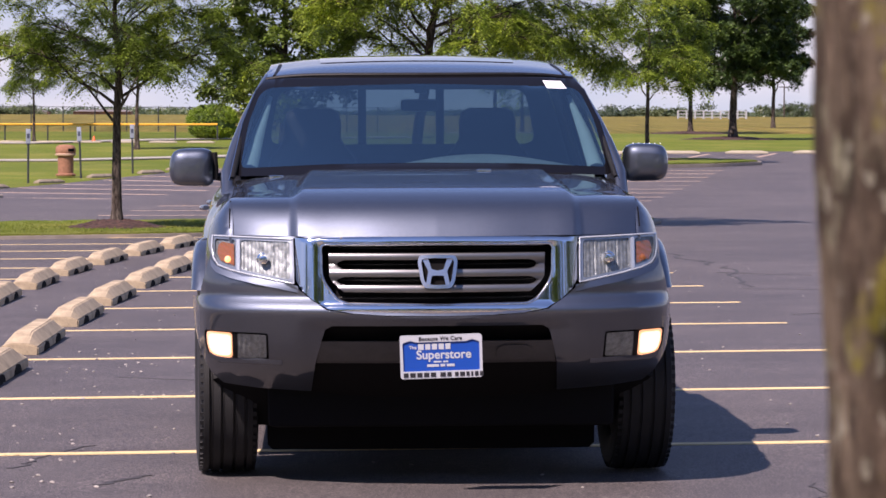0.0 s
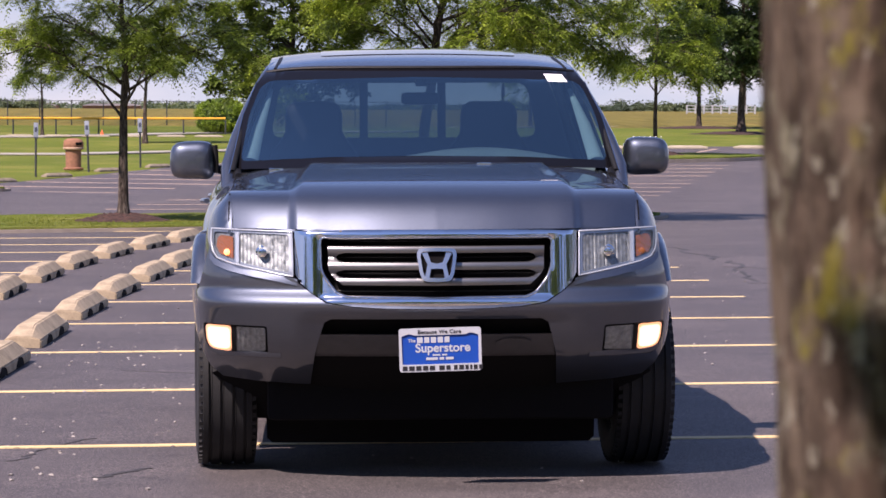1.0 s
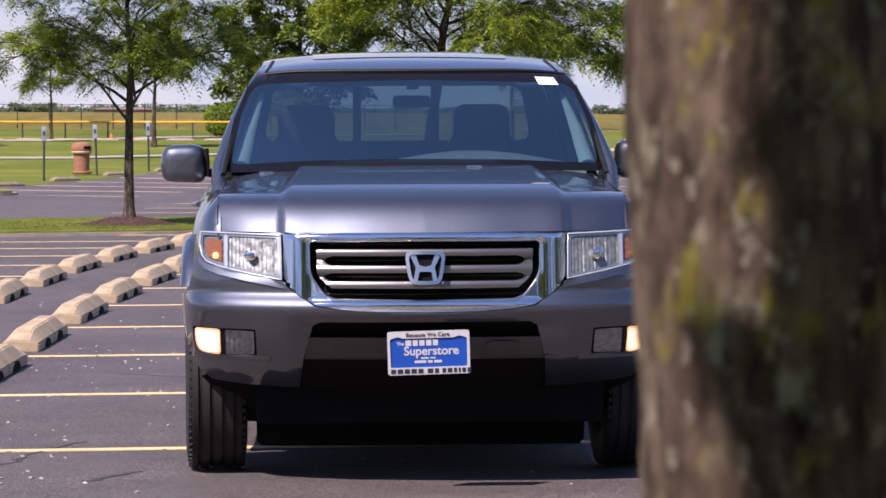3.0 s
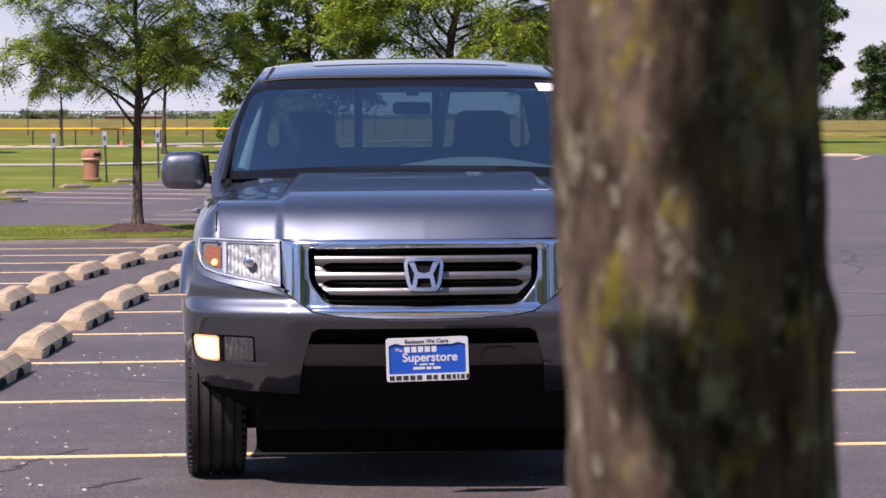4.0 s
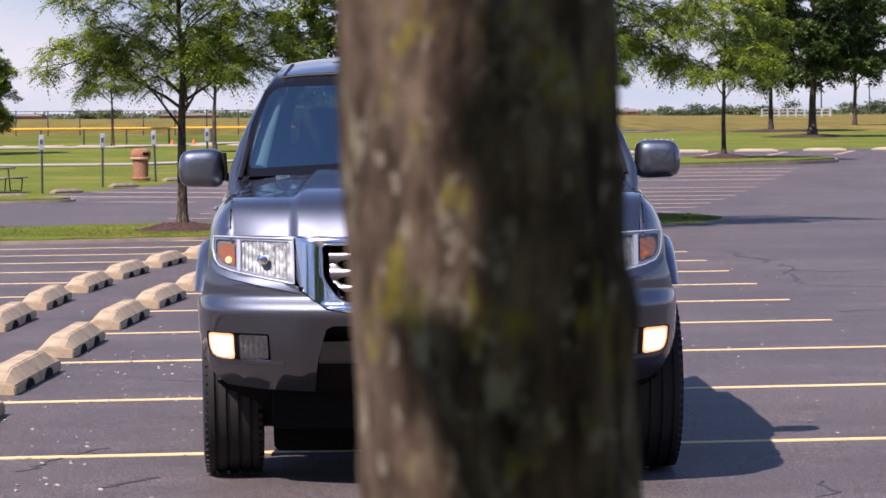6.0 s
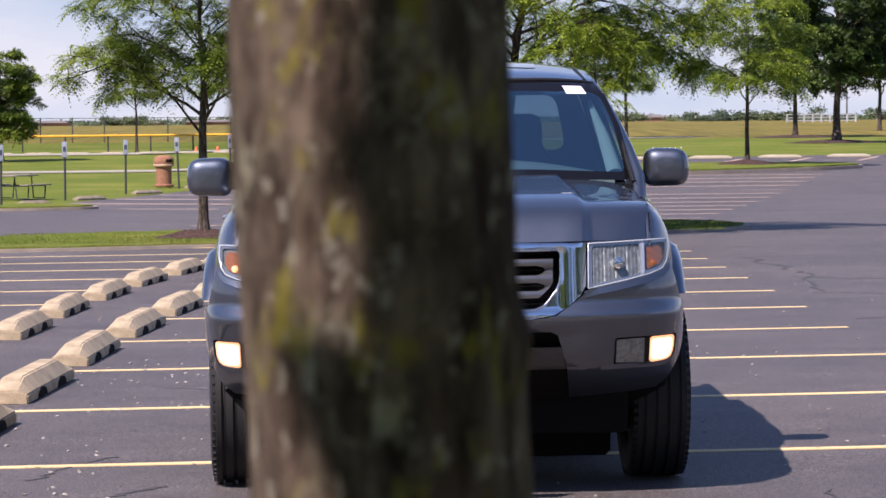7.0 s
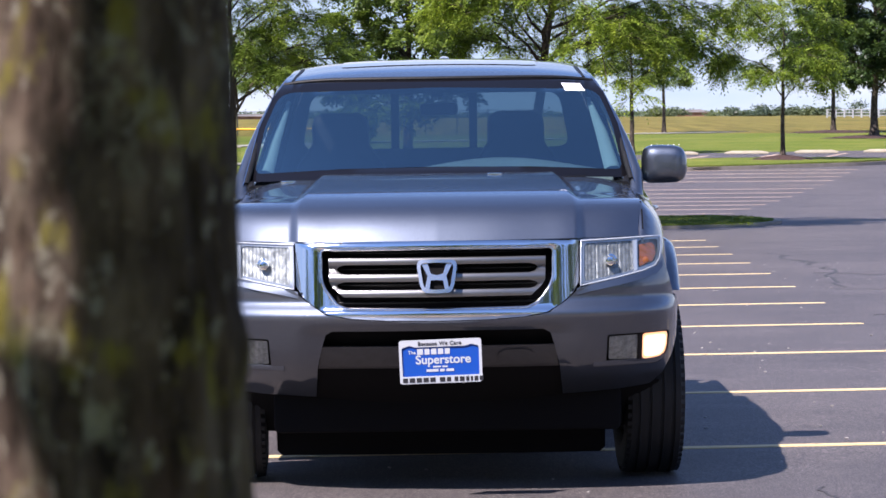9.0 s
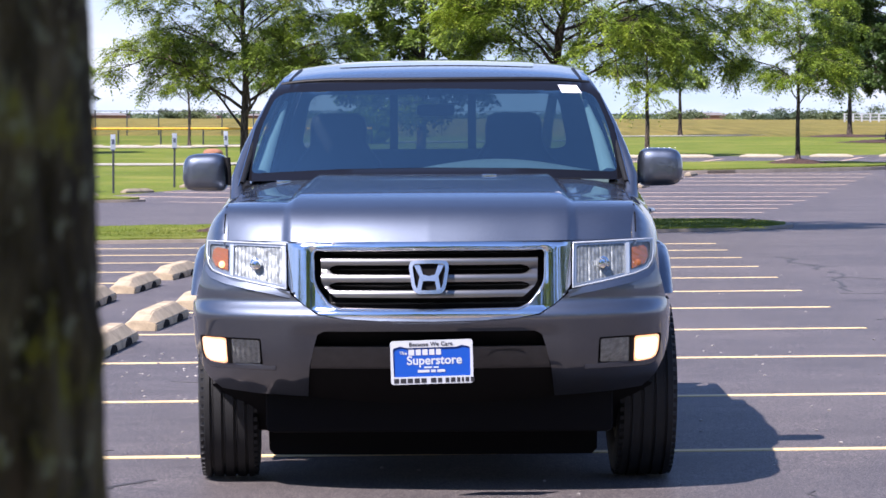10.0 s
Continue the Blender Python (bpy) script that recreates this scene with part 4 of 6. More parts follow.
    part("recess_sill", loft([[(s * x, face(x, z + dz) - off, z + dz) for dz, off in ((-0.018, -0.004), (-0.013, 0.014), (-0.005, 0.011), (0.007, -0.001), (0.009, -0.006))] for x, z in ((0.60, 0.508), (0.70, 0.511), (0.838, 0.513), (0.866, 0.518), (0.884, 0.530))]), PAINT, fog, "body-colour sill", angle=30)

# hood
# steepness of its middle line from the nose back, summed up into a height
HOOD_Q = np.linspace(0.0, 1.5, 601)
HOOD_SLOPE = np.interp(HOOD_Q, (0.0, 0.08, 0.10, 0.13, 0.17, 0.22, 0.35, 0.6, 1.2, 1.5), (2.0, 1.85, 1.58, 1.13, 0.64, 0.355, 0.17, 0.085, 0.058, 0.05))
HOOD_ZS = 0.998 + np.cumsum(HOOD_SLOPE) * 0.0025 - float(np.interp(0.08, HOOD_Q, np.cumsum(HOOD_SLOPE) * 0.0025))


def hood_mid(q):
    return float(np.interp(q, HOOD_Q, HOOD_ZS))


hood_edge = spline((0, 0.25, 0.42, 0.50, 0.556, 0.6, 0.7, 0.785, 0.81), (0.094, 0.108, 0.134, 0.148, 0.164, 0.178, 0.215, 0.264, 0.281))


def hood_front(x):
    return hood_edge(abs(x)) + 0.020 * smooth01((abs(x) - 0.532) / 0.042)


def hood_rear(x):
    return 1.20 + 0.42 * x * x


def hood_z(x, y):
    a = abs(x)
    f, r = hood_front(a), hood_rear(a)
    q = 0.08 + min(1.05, max(-0.04, (y - f) / (r - f))) * 1.12
    z = hood_mid(q) + 0.003 * (a / 0.76) ** 4 * (1 - smooth01((q - 0.1) / 0.4))
    dome = 0.024 * smooth01((a - (0.532 - 0.05 * (q - 0.08))) / 0.050) * smooth01((q - 0.13) / 0.35)
    roll = 0.034 * (max(0.0, a - 0.56) / 0.24) ** 2 * smooth01((q - 0.15) / 0.6)
    return z - dome - roll


def hood_mesh(thick=0.012, columns=160):
    """The hood panel as rows from its nose to the cowl, with an underside."""
    steps = [0.0, 0.008, 0.016, 0.024, 0.032, 0.040, 0.048, 0.056, 0.064, 0.074, 0.086, 0.1, 0.12, 0.145, 0.175] + [0.21 + 0.79 * i / 24 for i in range(25)]
    rows = []
    for k in steps:
        top = []
        for i in range(columns + 1):
            x = (2 * i / columns - 1) * (0.785 + 0.015 * smooth01(k / 0.16) - 0.02 * smooth01((k - 0.75) / 0.25))
            y = hood_front(x) + k * (hood_rear(x) - hood_front(x))
            top.append((x, y, hood_z(x, y)))
        rows.append(top + [(x, y + 0.004, z - thick) for x, y, z in top[::-1]])
    return loft(rows, True)


polish(part("hood", hood_mesh(), PAINT, truck, angle=60), hood_z, "z")
for s in (-1, 1):
    part("hood_seam", tube([(s * 0.8015, y, hood_z(0.8, y) - 0.003) for y in (0.31, 0.34, 0.37, 0.45, 0.6, 0.8, 1.0, 1.2, 1.42)], 0.0035, 6), VOID, truck, "dark hood shut line")
for x, y in ((-0.63, 1.30), (0.235, 1.12)):
    part("washer_nozzle", box(-0.030, 0.030, -0.010, 0.010, -0.004, 0.007, 0.003), CHROME, truck, "small bright washer nozzle", at=pose(x, y, hood_z(x, y)))
# solid black sheet stands in for shade under the hood's front edge
part("hood_gap_shade", drape([(x, hood_front(x) + 0.006) for x in np.linspace(-0.79, 0.79, 31)] + [(x, hood_front(x) + 0.10) for x in np.linspace(0.79, -0.79, 31)], lambda x, y: 0.980, step=0.06, axis="z", thick=-0.02), VOID, truck, "black sheet standing in for the shade under the hood edge")

# fenders, doors and bed sides
SEAM_Y = (0.28, 0.32, 0.38, 0.48, 0.60, 0.75, 0.95, 1.15, 1.4)
top_line = spline(SEAM_Y + (1.8, 2.6, 3.7, 5.3), [hood_z(0.798, y) - 0.002 for y in SEAM_Y] + [1.215, 1.22, 1.22, 1.215])


def side_x(y, z):
    u = max(0.0, top_line(y) - z)
    x = 0.803 + (0.108 + 0.040 * smooth01((y - 0.85) / 0.4) - 0.058 * smooth01((0.58 - y) / 0.36) ** 1.3) * (1 - math.exp(-u / 0.078))
    for wy in (1.02, 4.12):
        r = math.hypot(y - wy, z - 0.38)
        x += 0.012 * math.exp(-((r - 0.49) / 0.075) ** 2) * smooth01((z - 0.25) / 0.2)
    return x - 0.02 * smooth01((0.5 - z) / 0.3)


def arch(cy, r, a0, a1, n=24):
    return [(cy + r * math.cos(radians(a0 + (a1 - a0) * i / n)), 0.38 + r * math.sin(radians(a0 + (a1 - a0) * i / n))) for i in range(n + 1)]


tops = [(y, top_line(y)) for y in (0.272, 0.29, 0.305, 0.32, 0.34, 0.36, 0.40, 0.46, 0.52, 0.60, 0.70, 0.8, 0.9, 1.05, 1.2, 1.35, 1.5, 1.65, 1.775)]
FENDER = tops + [(1.775, 0.44), (1.425, 0.44)] + arch(1.02, 0.405, 9, 122) + [(0.72, 0.735), (0.55, 0.740), (0.42, 0.757), (0.37, 0.80), (0.335, 0.86), (0.336, 0.93), (0.340, 0.95), (0.343, 0.988), (0.315, 0.990), (0.29, 0.990), (0.274, 0.992)]
FLARE = arch(1.02, 0.588, 20, 138.4, 30) + arch(1.02, 0.402, 104, 20, 24)
BEDSIDE = [(3.72, 1.22), (4.4, 1.22), (5.2, 1.20), (5.24, 0.5), (5.1, 0.42), (4.60, 0.42)] + arch(4.12, 0.435, 6, 174) + [(3.66, 0.42), (3.72, 0.5)]
for s in (-1, 1):
    def sx(y, z, s=s):
        return s * side_x(y, z)
    fender = part("front_fender", drape(FENDER, sx, step=0.03, axis="x", thick=-s * 0.015), PAINT, truck, angle=50)

    def flare_x(y, z, s=s):
        k = min(1.0, abs(math.hypot(y - 1.02, z - 0.38) - 0.495) / 0.095)
        return s * (0.912 + 0.056 * (1 - k ** 4) ** 0.5)
    part("arch_flare", drape(FLARE, flare_x, step=0.02, axis="x", thick=-s * 0.02), PAINT, fender, "body-colour wheel-arch flare", angle=60)
    for y0, y1 in ((1.78, 2.72), (2.725, 3.715)):
        door = part("door", drape([(y0, 0.44), (y1, 0.44), (y1, 1.215), (y0, 1.21)], sx, step=0.08, axis="x", thick=-s * 0.03), PAINT, truck, angle=50)
        part("door_handle", tube([(s * 0.965, y1 - 0.22, 1.05), (s * 0.985, y1 - 0.17, 1.05), (s * 0.965, y1 - 0.10, 1.05)], 0.012, 8), PAINT, door)
        w0, w1 = (y0 + 0.08, y1 - 0.04)
        win = part("side_window", loft([[(s * 0.80, w0 if y0 > 2 else 1.60, 1.225), (s * 0.80, w1, 1.225)], [(s * 0.69, w0 if y0 > 2 else 2.09, 1.62), (s * 0.69, w1, 1.62)]]), FRONT_TINT if y0 < 2 else PRIVACY, door, "tinted side window")
    part("bed_side", drape(BEDSIDE, sx, step=0.07, axis="x", thick=-s * 0.02), PAINT, truck, angle=50)
    part("bed_inner_side", box(min(s * 0.72, s * 0.75), max(s * 0.72, s * 0.75), 3.74, 5.2, 0.62, 1.19), BLACK, truck)
    part("sill", box(min(s * 0.86, s * 0.93), max(s * 0.86, s * 0.93), 1.46, 3.66, 0.425, 0.475, 0.012), BLACK, truck)
part("bed_floor", box(-0.74, 0.74, 3.74, 5.2, 0.58, 0.62), BLACK, truck)
part("tailgate", box(-0.80, 0.80, 5.19, 5.25, 0.55, 1.19, 0.02), PAINT, truck)
part("rear_bumper", box(-0.90, 0.90, 5.15, 5.30, 0.38, 0.58, 0.03), BLACK, truck)
part("underbody", box(-0.66, 0.72, 0.50, 4.9, 0.225, 0.45, 0.03), VOID, truck, "dark underbody shield")
# unseen pan added to keep light off the ground under the truck
part("floor_pan", box(-0.85, 0.85, 1.46, 3.66, 0.445, 0.475), VOID, truck)
part("wheel_well_wall", box(-0.70, 0.70, 0.62, 1.5, 0.40, 1.0), VOID, truck)
for s in (-1, 1):
    part("inner_fender", drape([(0.62, 0.42), (1.46, 0.42), (1.46, 1.08), (0.72, 1.0), (0.66, 0.8)], lambda y, z, s=s: s * 0.70, step=0.2, axis="x", thick=s * 0.01), VOID, truck)

# roof, pillars, windshield
roof_mid = spline((1.92, 2.1, 2.3, 2.7, 3.2, 3.75), (1.650, 1.688, 1.710, 1.741, 1.747, 1.70))


def roof_z(x, y):
    t = abs(x) / 0.68
    return roof_mid(y) - 0.022 * t ** 2 - 0.020 * t ** 6


ROOF = [(x, 1.945 + 0.24 * x * x) for x in np.linspace(-0.675, 0.675, 31)] + [(0.668, 2.6), (0.655, 3.3), (0.64, 3.74), (-0.64, 3.74), (-0.655, 3.3), (-0.668, 2.6)]
polish(part("roof", drape(ROOF, roof_z, [], 0.045, "z", -0.02), PAINT, truck, angle=60), roof_z, "z")
part("glass_seal", tube([(x, 1.940 + 0.24 * x * x, roof_z(x, 1.945 + 0.24 * x * x) - 0.009) for x in np.linspace(-0.68, 0.68, 25)], 0.008, 8), BLACK, truck, "black rubber seal along the roof edge")
sunroof = part("sunroof", drape(rounded([(-0.44, 2.35), (0.44, 2.35), (0.44, 2.95), (-0.44, 2.95)], 0.06), lambda x, y: roof_z(x, y) + 0.003, step=0.06, axis="z", thick=-0.012), simple("sunroof_glass", (0.02, 0.02, 0.025), 0.05, 0, 1.0), truck, "dark glass sunroof panel")
part("roof_antenna", tube([(0.02, 3.2, roof_z(0, 3.2)), (0.02, 3.28, roof_z(0, 3.2) + 0.016), (0.02, 3.36, roof_z(0, 3.3))], [0.035, 0.02, 0.03], 8, 0.5), CHROME, truck, "small bright roof antenna base")
for s in (-1, 1):
    part("roof_channel", tube([(s * 0.642, 2.045, roof_z(0.642, 2.045) + 0.001), (s * 0.630, 2.2, roof_z(0.630, 2.2) + 0.002), (s * 0.622, 2.5, roof_z(0.622, 2.5) + 0.003), (s * 0.612, 3.2, roof_z(0.612, 3.2) + 0.003), (s * 0.60, 3.7, roof_z(0.6, 3.7) + 0.003)], 0.008, 8, 0.45), BLACK, truck, "black roof channel strip")
    pil = part("a_pillar", tube([(s * 0.830, 1.34, 1.08), (s * 0.840, 1.54, 1.220), (s * 0.807, 1.70, 1.338), (s * 0.766, 1.86, 1.450), (s * 0.711, 2.02, 1.566), (s * 0.683, 2.11, 1.615), (s * 0.663, 2.22, 1.645), (s * 0.651, 2.4, 1.663), (s * 0.645, 2.7, 1.678), (s * 0.637, 3.2, 1.680), (s * 0.62, 3.74, 1.63)],
                [0.034, 0.030, 0.027, 0.025, 0.024, 0.024, 0.025, 0.026, 0.026, 0.026, 0.026], 14, 0.85), PAINT, truck, angle=70)
    part("pillar_seal", tube([(s * 0.818, 1.475, 1.20), (s * 0.768, 1.79, 1.437), (s * 0.712, 2.00, 1.583), (s * 0.672, 2.09, 1.632)], [0.012, 0.010, 0.009, 0.008], 8), BLACK, pil, "black rubber glass seal")
    part("seal_trim", tube([(s * 0.832, 1.45, 1.19), (s * 0.780, 1.775, 1.437), (s * 0.724, 1.985, 1.583)], 0.003, 6), CHROME, pil, "thin bright trim line")
    part("inner_pillar_trim", tube([(s * 0.748, 1.63, 1.235), (s * 0.712, 1.83, 1.39), (s * 0.660, 2.01, 1.55)], [0.036, 0.028, 0.010], 10, 0.8), TRIM_PALE, pil, "pale cloth pillar trim")
    part("b_pillar", tube([(s * 0.825, 2.745, 1.19), (s * 0.668, 2.745, 1.66)], 0.028, 10, 2.7), BLACK, truck)
    part("c_pillar", loft([[(s * 0.84, 3.60, 1.2), (s * 0.84, 3.95, 1.2)], [(s * 0.66, 3.5, 1.69), (s * 0.66, 3.74, 1.68)]]), PAINT, truck)

ws_low, ws_high = (lambda x: 1.235 + 0.44 * x * x), (lambda x: 1.955 + 0.20 * x * x)


def shield_y(x, z):
    t = (z - 1.205) / (1.652 - 1.205)
    bow = 0.035 * math.sin(math.pi * min(1, max(0, t)))
    return ws_low(x) * (1 - t) + ws_high(x) * t - bow


SHIELD = [(x, 1.222 - 0.02 * x * x) for x in np.linspace(-0.815, 0.815, 21)] + [(0.778, 1.435), (0.724, 1.57), (0.685, 1.628)] + [(x, 1.652 - 0.055 * x * x) for x in np.linspace(0.64, -0.64, 17)] + [(-0.685, 1.628), (-0.724, 1.57), (-0.778, 1.435)]
CLEAR = rounded([(-0.786, 1.243), (-0.4, 1.262), (0, 1.267), (0.4, 1.262), (0.786, 1.243), (0.752, 1.44), (0.705, 1.565), (0.660, 1.592), (0, 1.606), (-0.660, 1.592), (-0.705, 1.565), (-0.752, 1.44)], 0.03)
shield = part("windshield", drape(CLEAR, shield_y, step=0.05, thick=0), WINDSHIELD, truck, "large clear windshield reflecting the sky", angle=80)
part("black_border", drape(SHIELD, lambda x, z: shield_y(x, z) + 0.0005, [CLEAR], 0.04, thick=0.003), FRIT, shield, "black glass border band")
part("registration_sticker", drape([(0.539, 1.620), (0.622, 1.617), (0.644, 1.583), (0.556, 1.585)], lambda x, z: shield_y(x, z) - 0.003, step=0.03, thick=0.001), STICKER, shield, "white paper sticker on the glass")
part("sensor_box", box(-0.026, 0.026, 1.90, 1.96, 1.565, 1.60, 0.005), BLACK, shield)
cowl = part("cowl", drape([(x, 1.19 + 0.42 * x * x) for x in np.linspace(-0.80, 0.80, 25)] + [(x, 1.32 + 0.42 * x * x) for x in np.linspace(0.80, -0.80, 25)], lambda x, y: 1.212 - 0.03 * x * x, step=0.06, axis="z", thick=-0.03), BLACK, truck, "black cowl panel")
# black tube added only to hide the fender's bright upper corner
for s in (-1, 1):
    part("corner_cover", tube([(s * 0.79, 1.43, 1.178), (s * 0.803, 1.52, 1.196), (s * 0.812, 1.63, 1.206)], [0.018, 0.021, 0.016], 8), BLACK, cowl, "black tube added over the bright fender corner")
for a, b in ((-0.70, -0.05), (-0.02, 0.62)):
    part("wiper", tube([(x, shield_y(x, z) - 0.018, z) for x, z in ((a, 1.192), (a * 0.65 + b * 0.35, 1.202), (a * 0.3 + b * 0.7, 1.210), (b, 1.214))], [0.011, 0.009, 0.008, 0.006], 8), VOID, cowl)

# mirrors
for s in (-1, 1):
    rows_ = []
    for t, k in ((-0.022, 0.10), (-0.0205, 0.45), (-0.015, 0.72), (0.0, 0.90), (0.03, 0.985), (0.09, 1.0), (0.16, 0.97), (0.19, 0.85), (0.20, 0.75)):
        ring = []
        for x, z in rounded([(0.885, 1.158), (1.062, 1.162), (1.083, 1.212), (1.078, 1.290), (1.050, 1.324), (0.914, 1.328), (0.885, 1.297)], 0.045, 5):
            ring.append((s * (0.985 + (x - 0.985) * k) - (0.018 if s < 0 else 0.004), 1.74 + t, 1.246 + (z - 1.246) * k + (0.016 if s > 0 else 0.002)))
        rows_.append(ring)
    mir = part("door_mirror", loft(rows_, True), PAINT, truck, "grey door mirror housing", angle=50)
    part("mirror_arm", tube([(s * 0.86, 1.86, 1.20), (s * 0.90, 1.85, 1.205), (s * 0.96, 1.84, 1.215)], [0.035, 0.03, 0.03], 10, 0.6), BLACK, mir, "black mirror arm")
    part("mirror_gap", tube([(s * 0.900, 1.77, 1.19), (s * 0.897, 1.77, 1.24), (s * 0.902, 1.77, 1.31)], 0.012, 8), BLACK, mir, "dark inner mirror edge")
    part("mirror_glass", box(min(s * 0.94, s * 1.07), max(s * 0.94, s * 1.07), 1.936, 1.942, 1.19, 1.305), CHROME, mir)
    if s > 0:
        for i in range(6):
            part("mirror_bead", lathe([(0.0032, 0), (0.002, 0.002), (0.001, 0.003)], 8), STICKER, mir, "bright bead on the mirror top", at=pose(0.925 + 0.024 * i, 1.80, 1.3405))

# wheels
def wheel(x, y, steer):
    s = 1 if x > 0 else -1
    hub = part("wheel", lathe([(0.05, -0.06), (0.20, -0.05), (0.215, -0.09), (0.225, -0.10), (0.225, 0.10), (0.05, 0.09)], 28, "x"), RIM, truck, "alloy wheel with a black tyre", at=pose(x, y, 0.372, 0, 0, steer))
    prof = [(0.222, -0.098), (0.25, -0.122), (0.30, -0.131), (0.345, -0.124), (0.362, -0.108)]
    edge = -0.108
    for g in (-0.075, -0.026, 0.026, 0.075):
        prof += [(0.369, edge + 0.004), (0.371, g - 0.007), (0.361, g - 0.005), (0.361, g + 0.005), (0.371, g + 0.007)]
        edge = g + 0.007
    prof += [(0.369, 0.104), (0.362, 0.108), (0.345, 0.124), (0.30, 0.131), (0.25, 0.122), (0.222, 0.098)]
    prof = [(r, h * 0.94) for r, h in prof]
    tyre = part("tyre", lathe(prof, 72, "x"), RUBBER, hub, angle=30)
    bm = bmesh.new()
    for k in range(64):
        a = 2 * math.pi * k / 64
        for h in (-0.097, 0.097):
            vs = bmesh.ops.create_cube(bm, size=1)["verts"]
            for v in vs:
                p = Vector((h + v.co.x * 0.034, v.co.y * 0.018, 0.362 + v.co.z * 0.007))
                v.co = (p.x, p.y * math.cos(a) - p.z * math.sin(a), p.y * math.sin(a) + p.z * math.cos(a))
    tagged(part("tread", bm, RUBBER, tyre, smooth=False), kind="stuff")
    for k in range(7):
        a = 2 * math.pi * k / 7
        part("spoke", tube([(s * 0.07, 0.05 * math.cos(a), 0.05 * math.sin(a)), (s * 0.085, 0.21 * math.cos(a), 0.21 * math.sin(a))], [0.03, 0.024], 6, 0.6), RIM, hub)


wheel(-0.838, 1.02, 3)
wheel(0.850, 1.02, 3)
wheel(-0.845, 4.12, 0)
wheel(0.845, 4.12, 0)

# the cabin seen through the glass
part("dashboard", drape([(-0.74, 1.62), (0.74, 1.62), (0.76, 1.85), (0.72, 2.15), (-0.72, 2.15), (-0.76, 1.85)], lambda x, y: 1.165 + 0.025 * smooth01((y - 1.7) / 0.3) + 0.105 * smooth01((y - 1.62) / 0.25) * math.exp(-((x - 0.27) / 0.50) ** 2), step=0.05, axis="z", thick=-0.25), DASH, truck, "grey dashboard top")
part("cabin_floor", box(-0.80, 0.80, 1.6, 3.7, 0.48, 0.50), INTERIOR, truck)
part("firewall", box(-0.80, 0.80, 1.50, 1.60, 0.44, 1.18), INTERIOR, truck)
part("headliner", drape([(-0.62, 2.05), (0.62, 2.05), (0.61, 3.68), (-0.61, 3.68)], lambda x, y: roof_z(x, y) - 0.035, step=0.1, axis="z", thick=-0.01), INTERIOR, truck)
BACKWALL = [(-0.80, 0.44), (0.86, 0.44), (0.86, 1.22), (0.695, 1.66), (-0.635, 1.66), (-0.80, 1.22)]
REARWIN = rounded([(-0.66, 1.33), (0.66, 1.33), (0.61, 1.60), (-0.61, 1.60)], 0.06)
back = part("cab_back", drape(BACKWALL, lambda x, z: 3.72, [REARWIN], 0.1, thick=0.04), INTERIOR, truck, "cab rear wall with window opening", at=pose(-0.03, 0, 0))
rw = part("rear_window", drape(REARWIN, lambda x, z: 3.735, step=0.15, thick=0), TINTED, back, "tinted sliding rear window")
rw.visible_shadow = False
for x in (-0.20, 0.185):
    part("window_divider", box(x - 0.020, x + 0.020, 3.71, 3.75, 1.33, 1.60), BLACK, rw)
for s in (-1, 1):
    part("door_panel", box(min(s * 0.80, s * 0.84), max(s * 0.80, s * 0.84), 1.75, 3.7, 0.44, 1.19, 0.01), INTERIOR, truck)
    cx = -0.06 + s * 0.415
    seat = part("front_seat", box(cx - 0.26, cx + 0.26, 2.45, 3.0, 0.62, 0.80, 0.06), SEAT, truck, "dark leather front seat")
    rows_ = []
    for z, w, yy in ((0.76, 0.25, 2.92), (0.95, 0.26, 2.97), (1.15, 0.245, 3.03), (1.27, 0.20, 3.07), (1.32, 0.16, 3.08), (1.36, 0.135, 3.08), (1.44, 0.135, 3.07), (1.485, 0.125, 3.07), (1.505, 0.09, 3.08)):
        rows_.append([(cx + w * math.copysign(abs(math.cos(a)) ** 0.5, math.cos(a)), yy + 0.065 * math.copysign(abs(math.sin(a)) ** 0.6, math.sin(a)), z) for a in (2 * math.pi * k / 20 for k in range(20))])
    part("seat_back", loft(rows_, True), SEAT, seat, angle=60)
    rs = part("rear_seat_back", box(cx - 0.33, cx + 0.33, 3.52, 3.66, 0.8, 1.17, 0.05), SEAT, truck)
part("rear_view_mirror", box(-0.085, 0.085, 2.07, 2.10, 1.485, 1.54, 0.02), BLACK, truck, "black rear-view mirror")
ringp = [(0.37 + 0.185 * math.cos(a), 2.22 - 0.05 * math.sin(a), 1.10 + 0.17 * math.sin(a)) for a in (2 * math.pi * k / 28 for k in range(29))]
part("steering_wheel", tube(ringp, 0.016, 8), BLACK, truck)


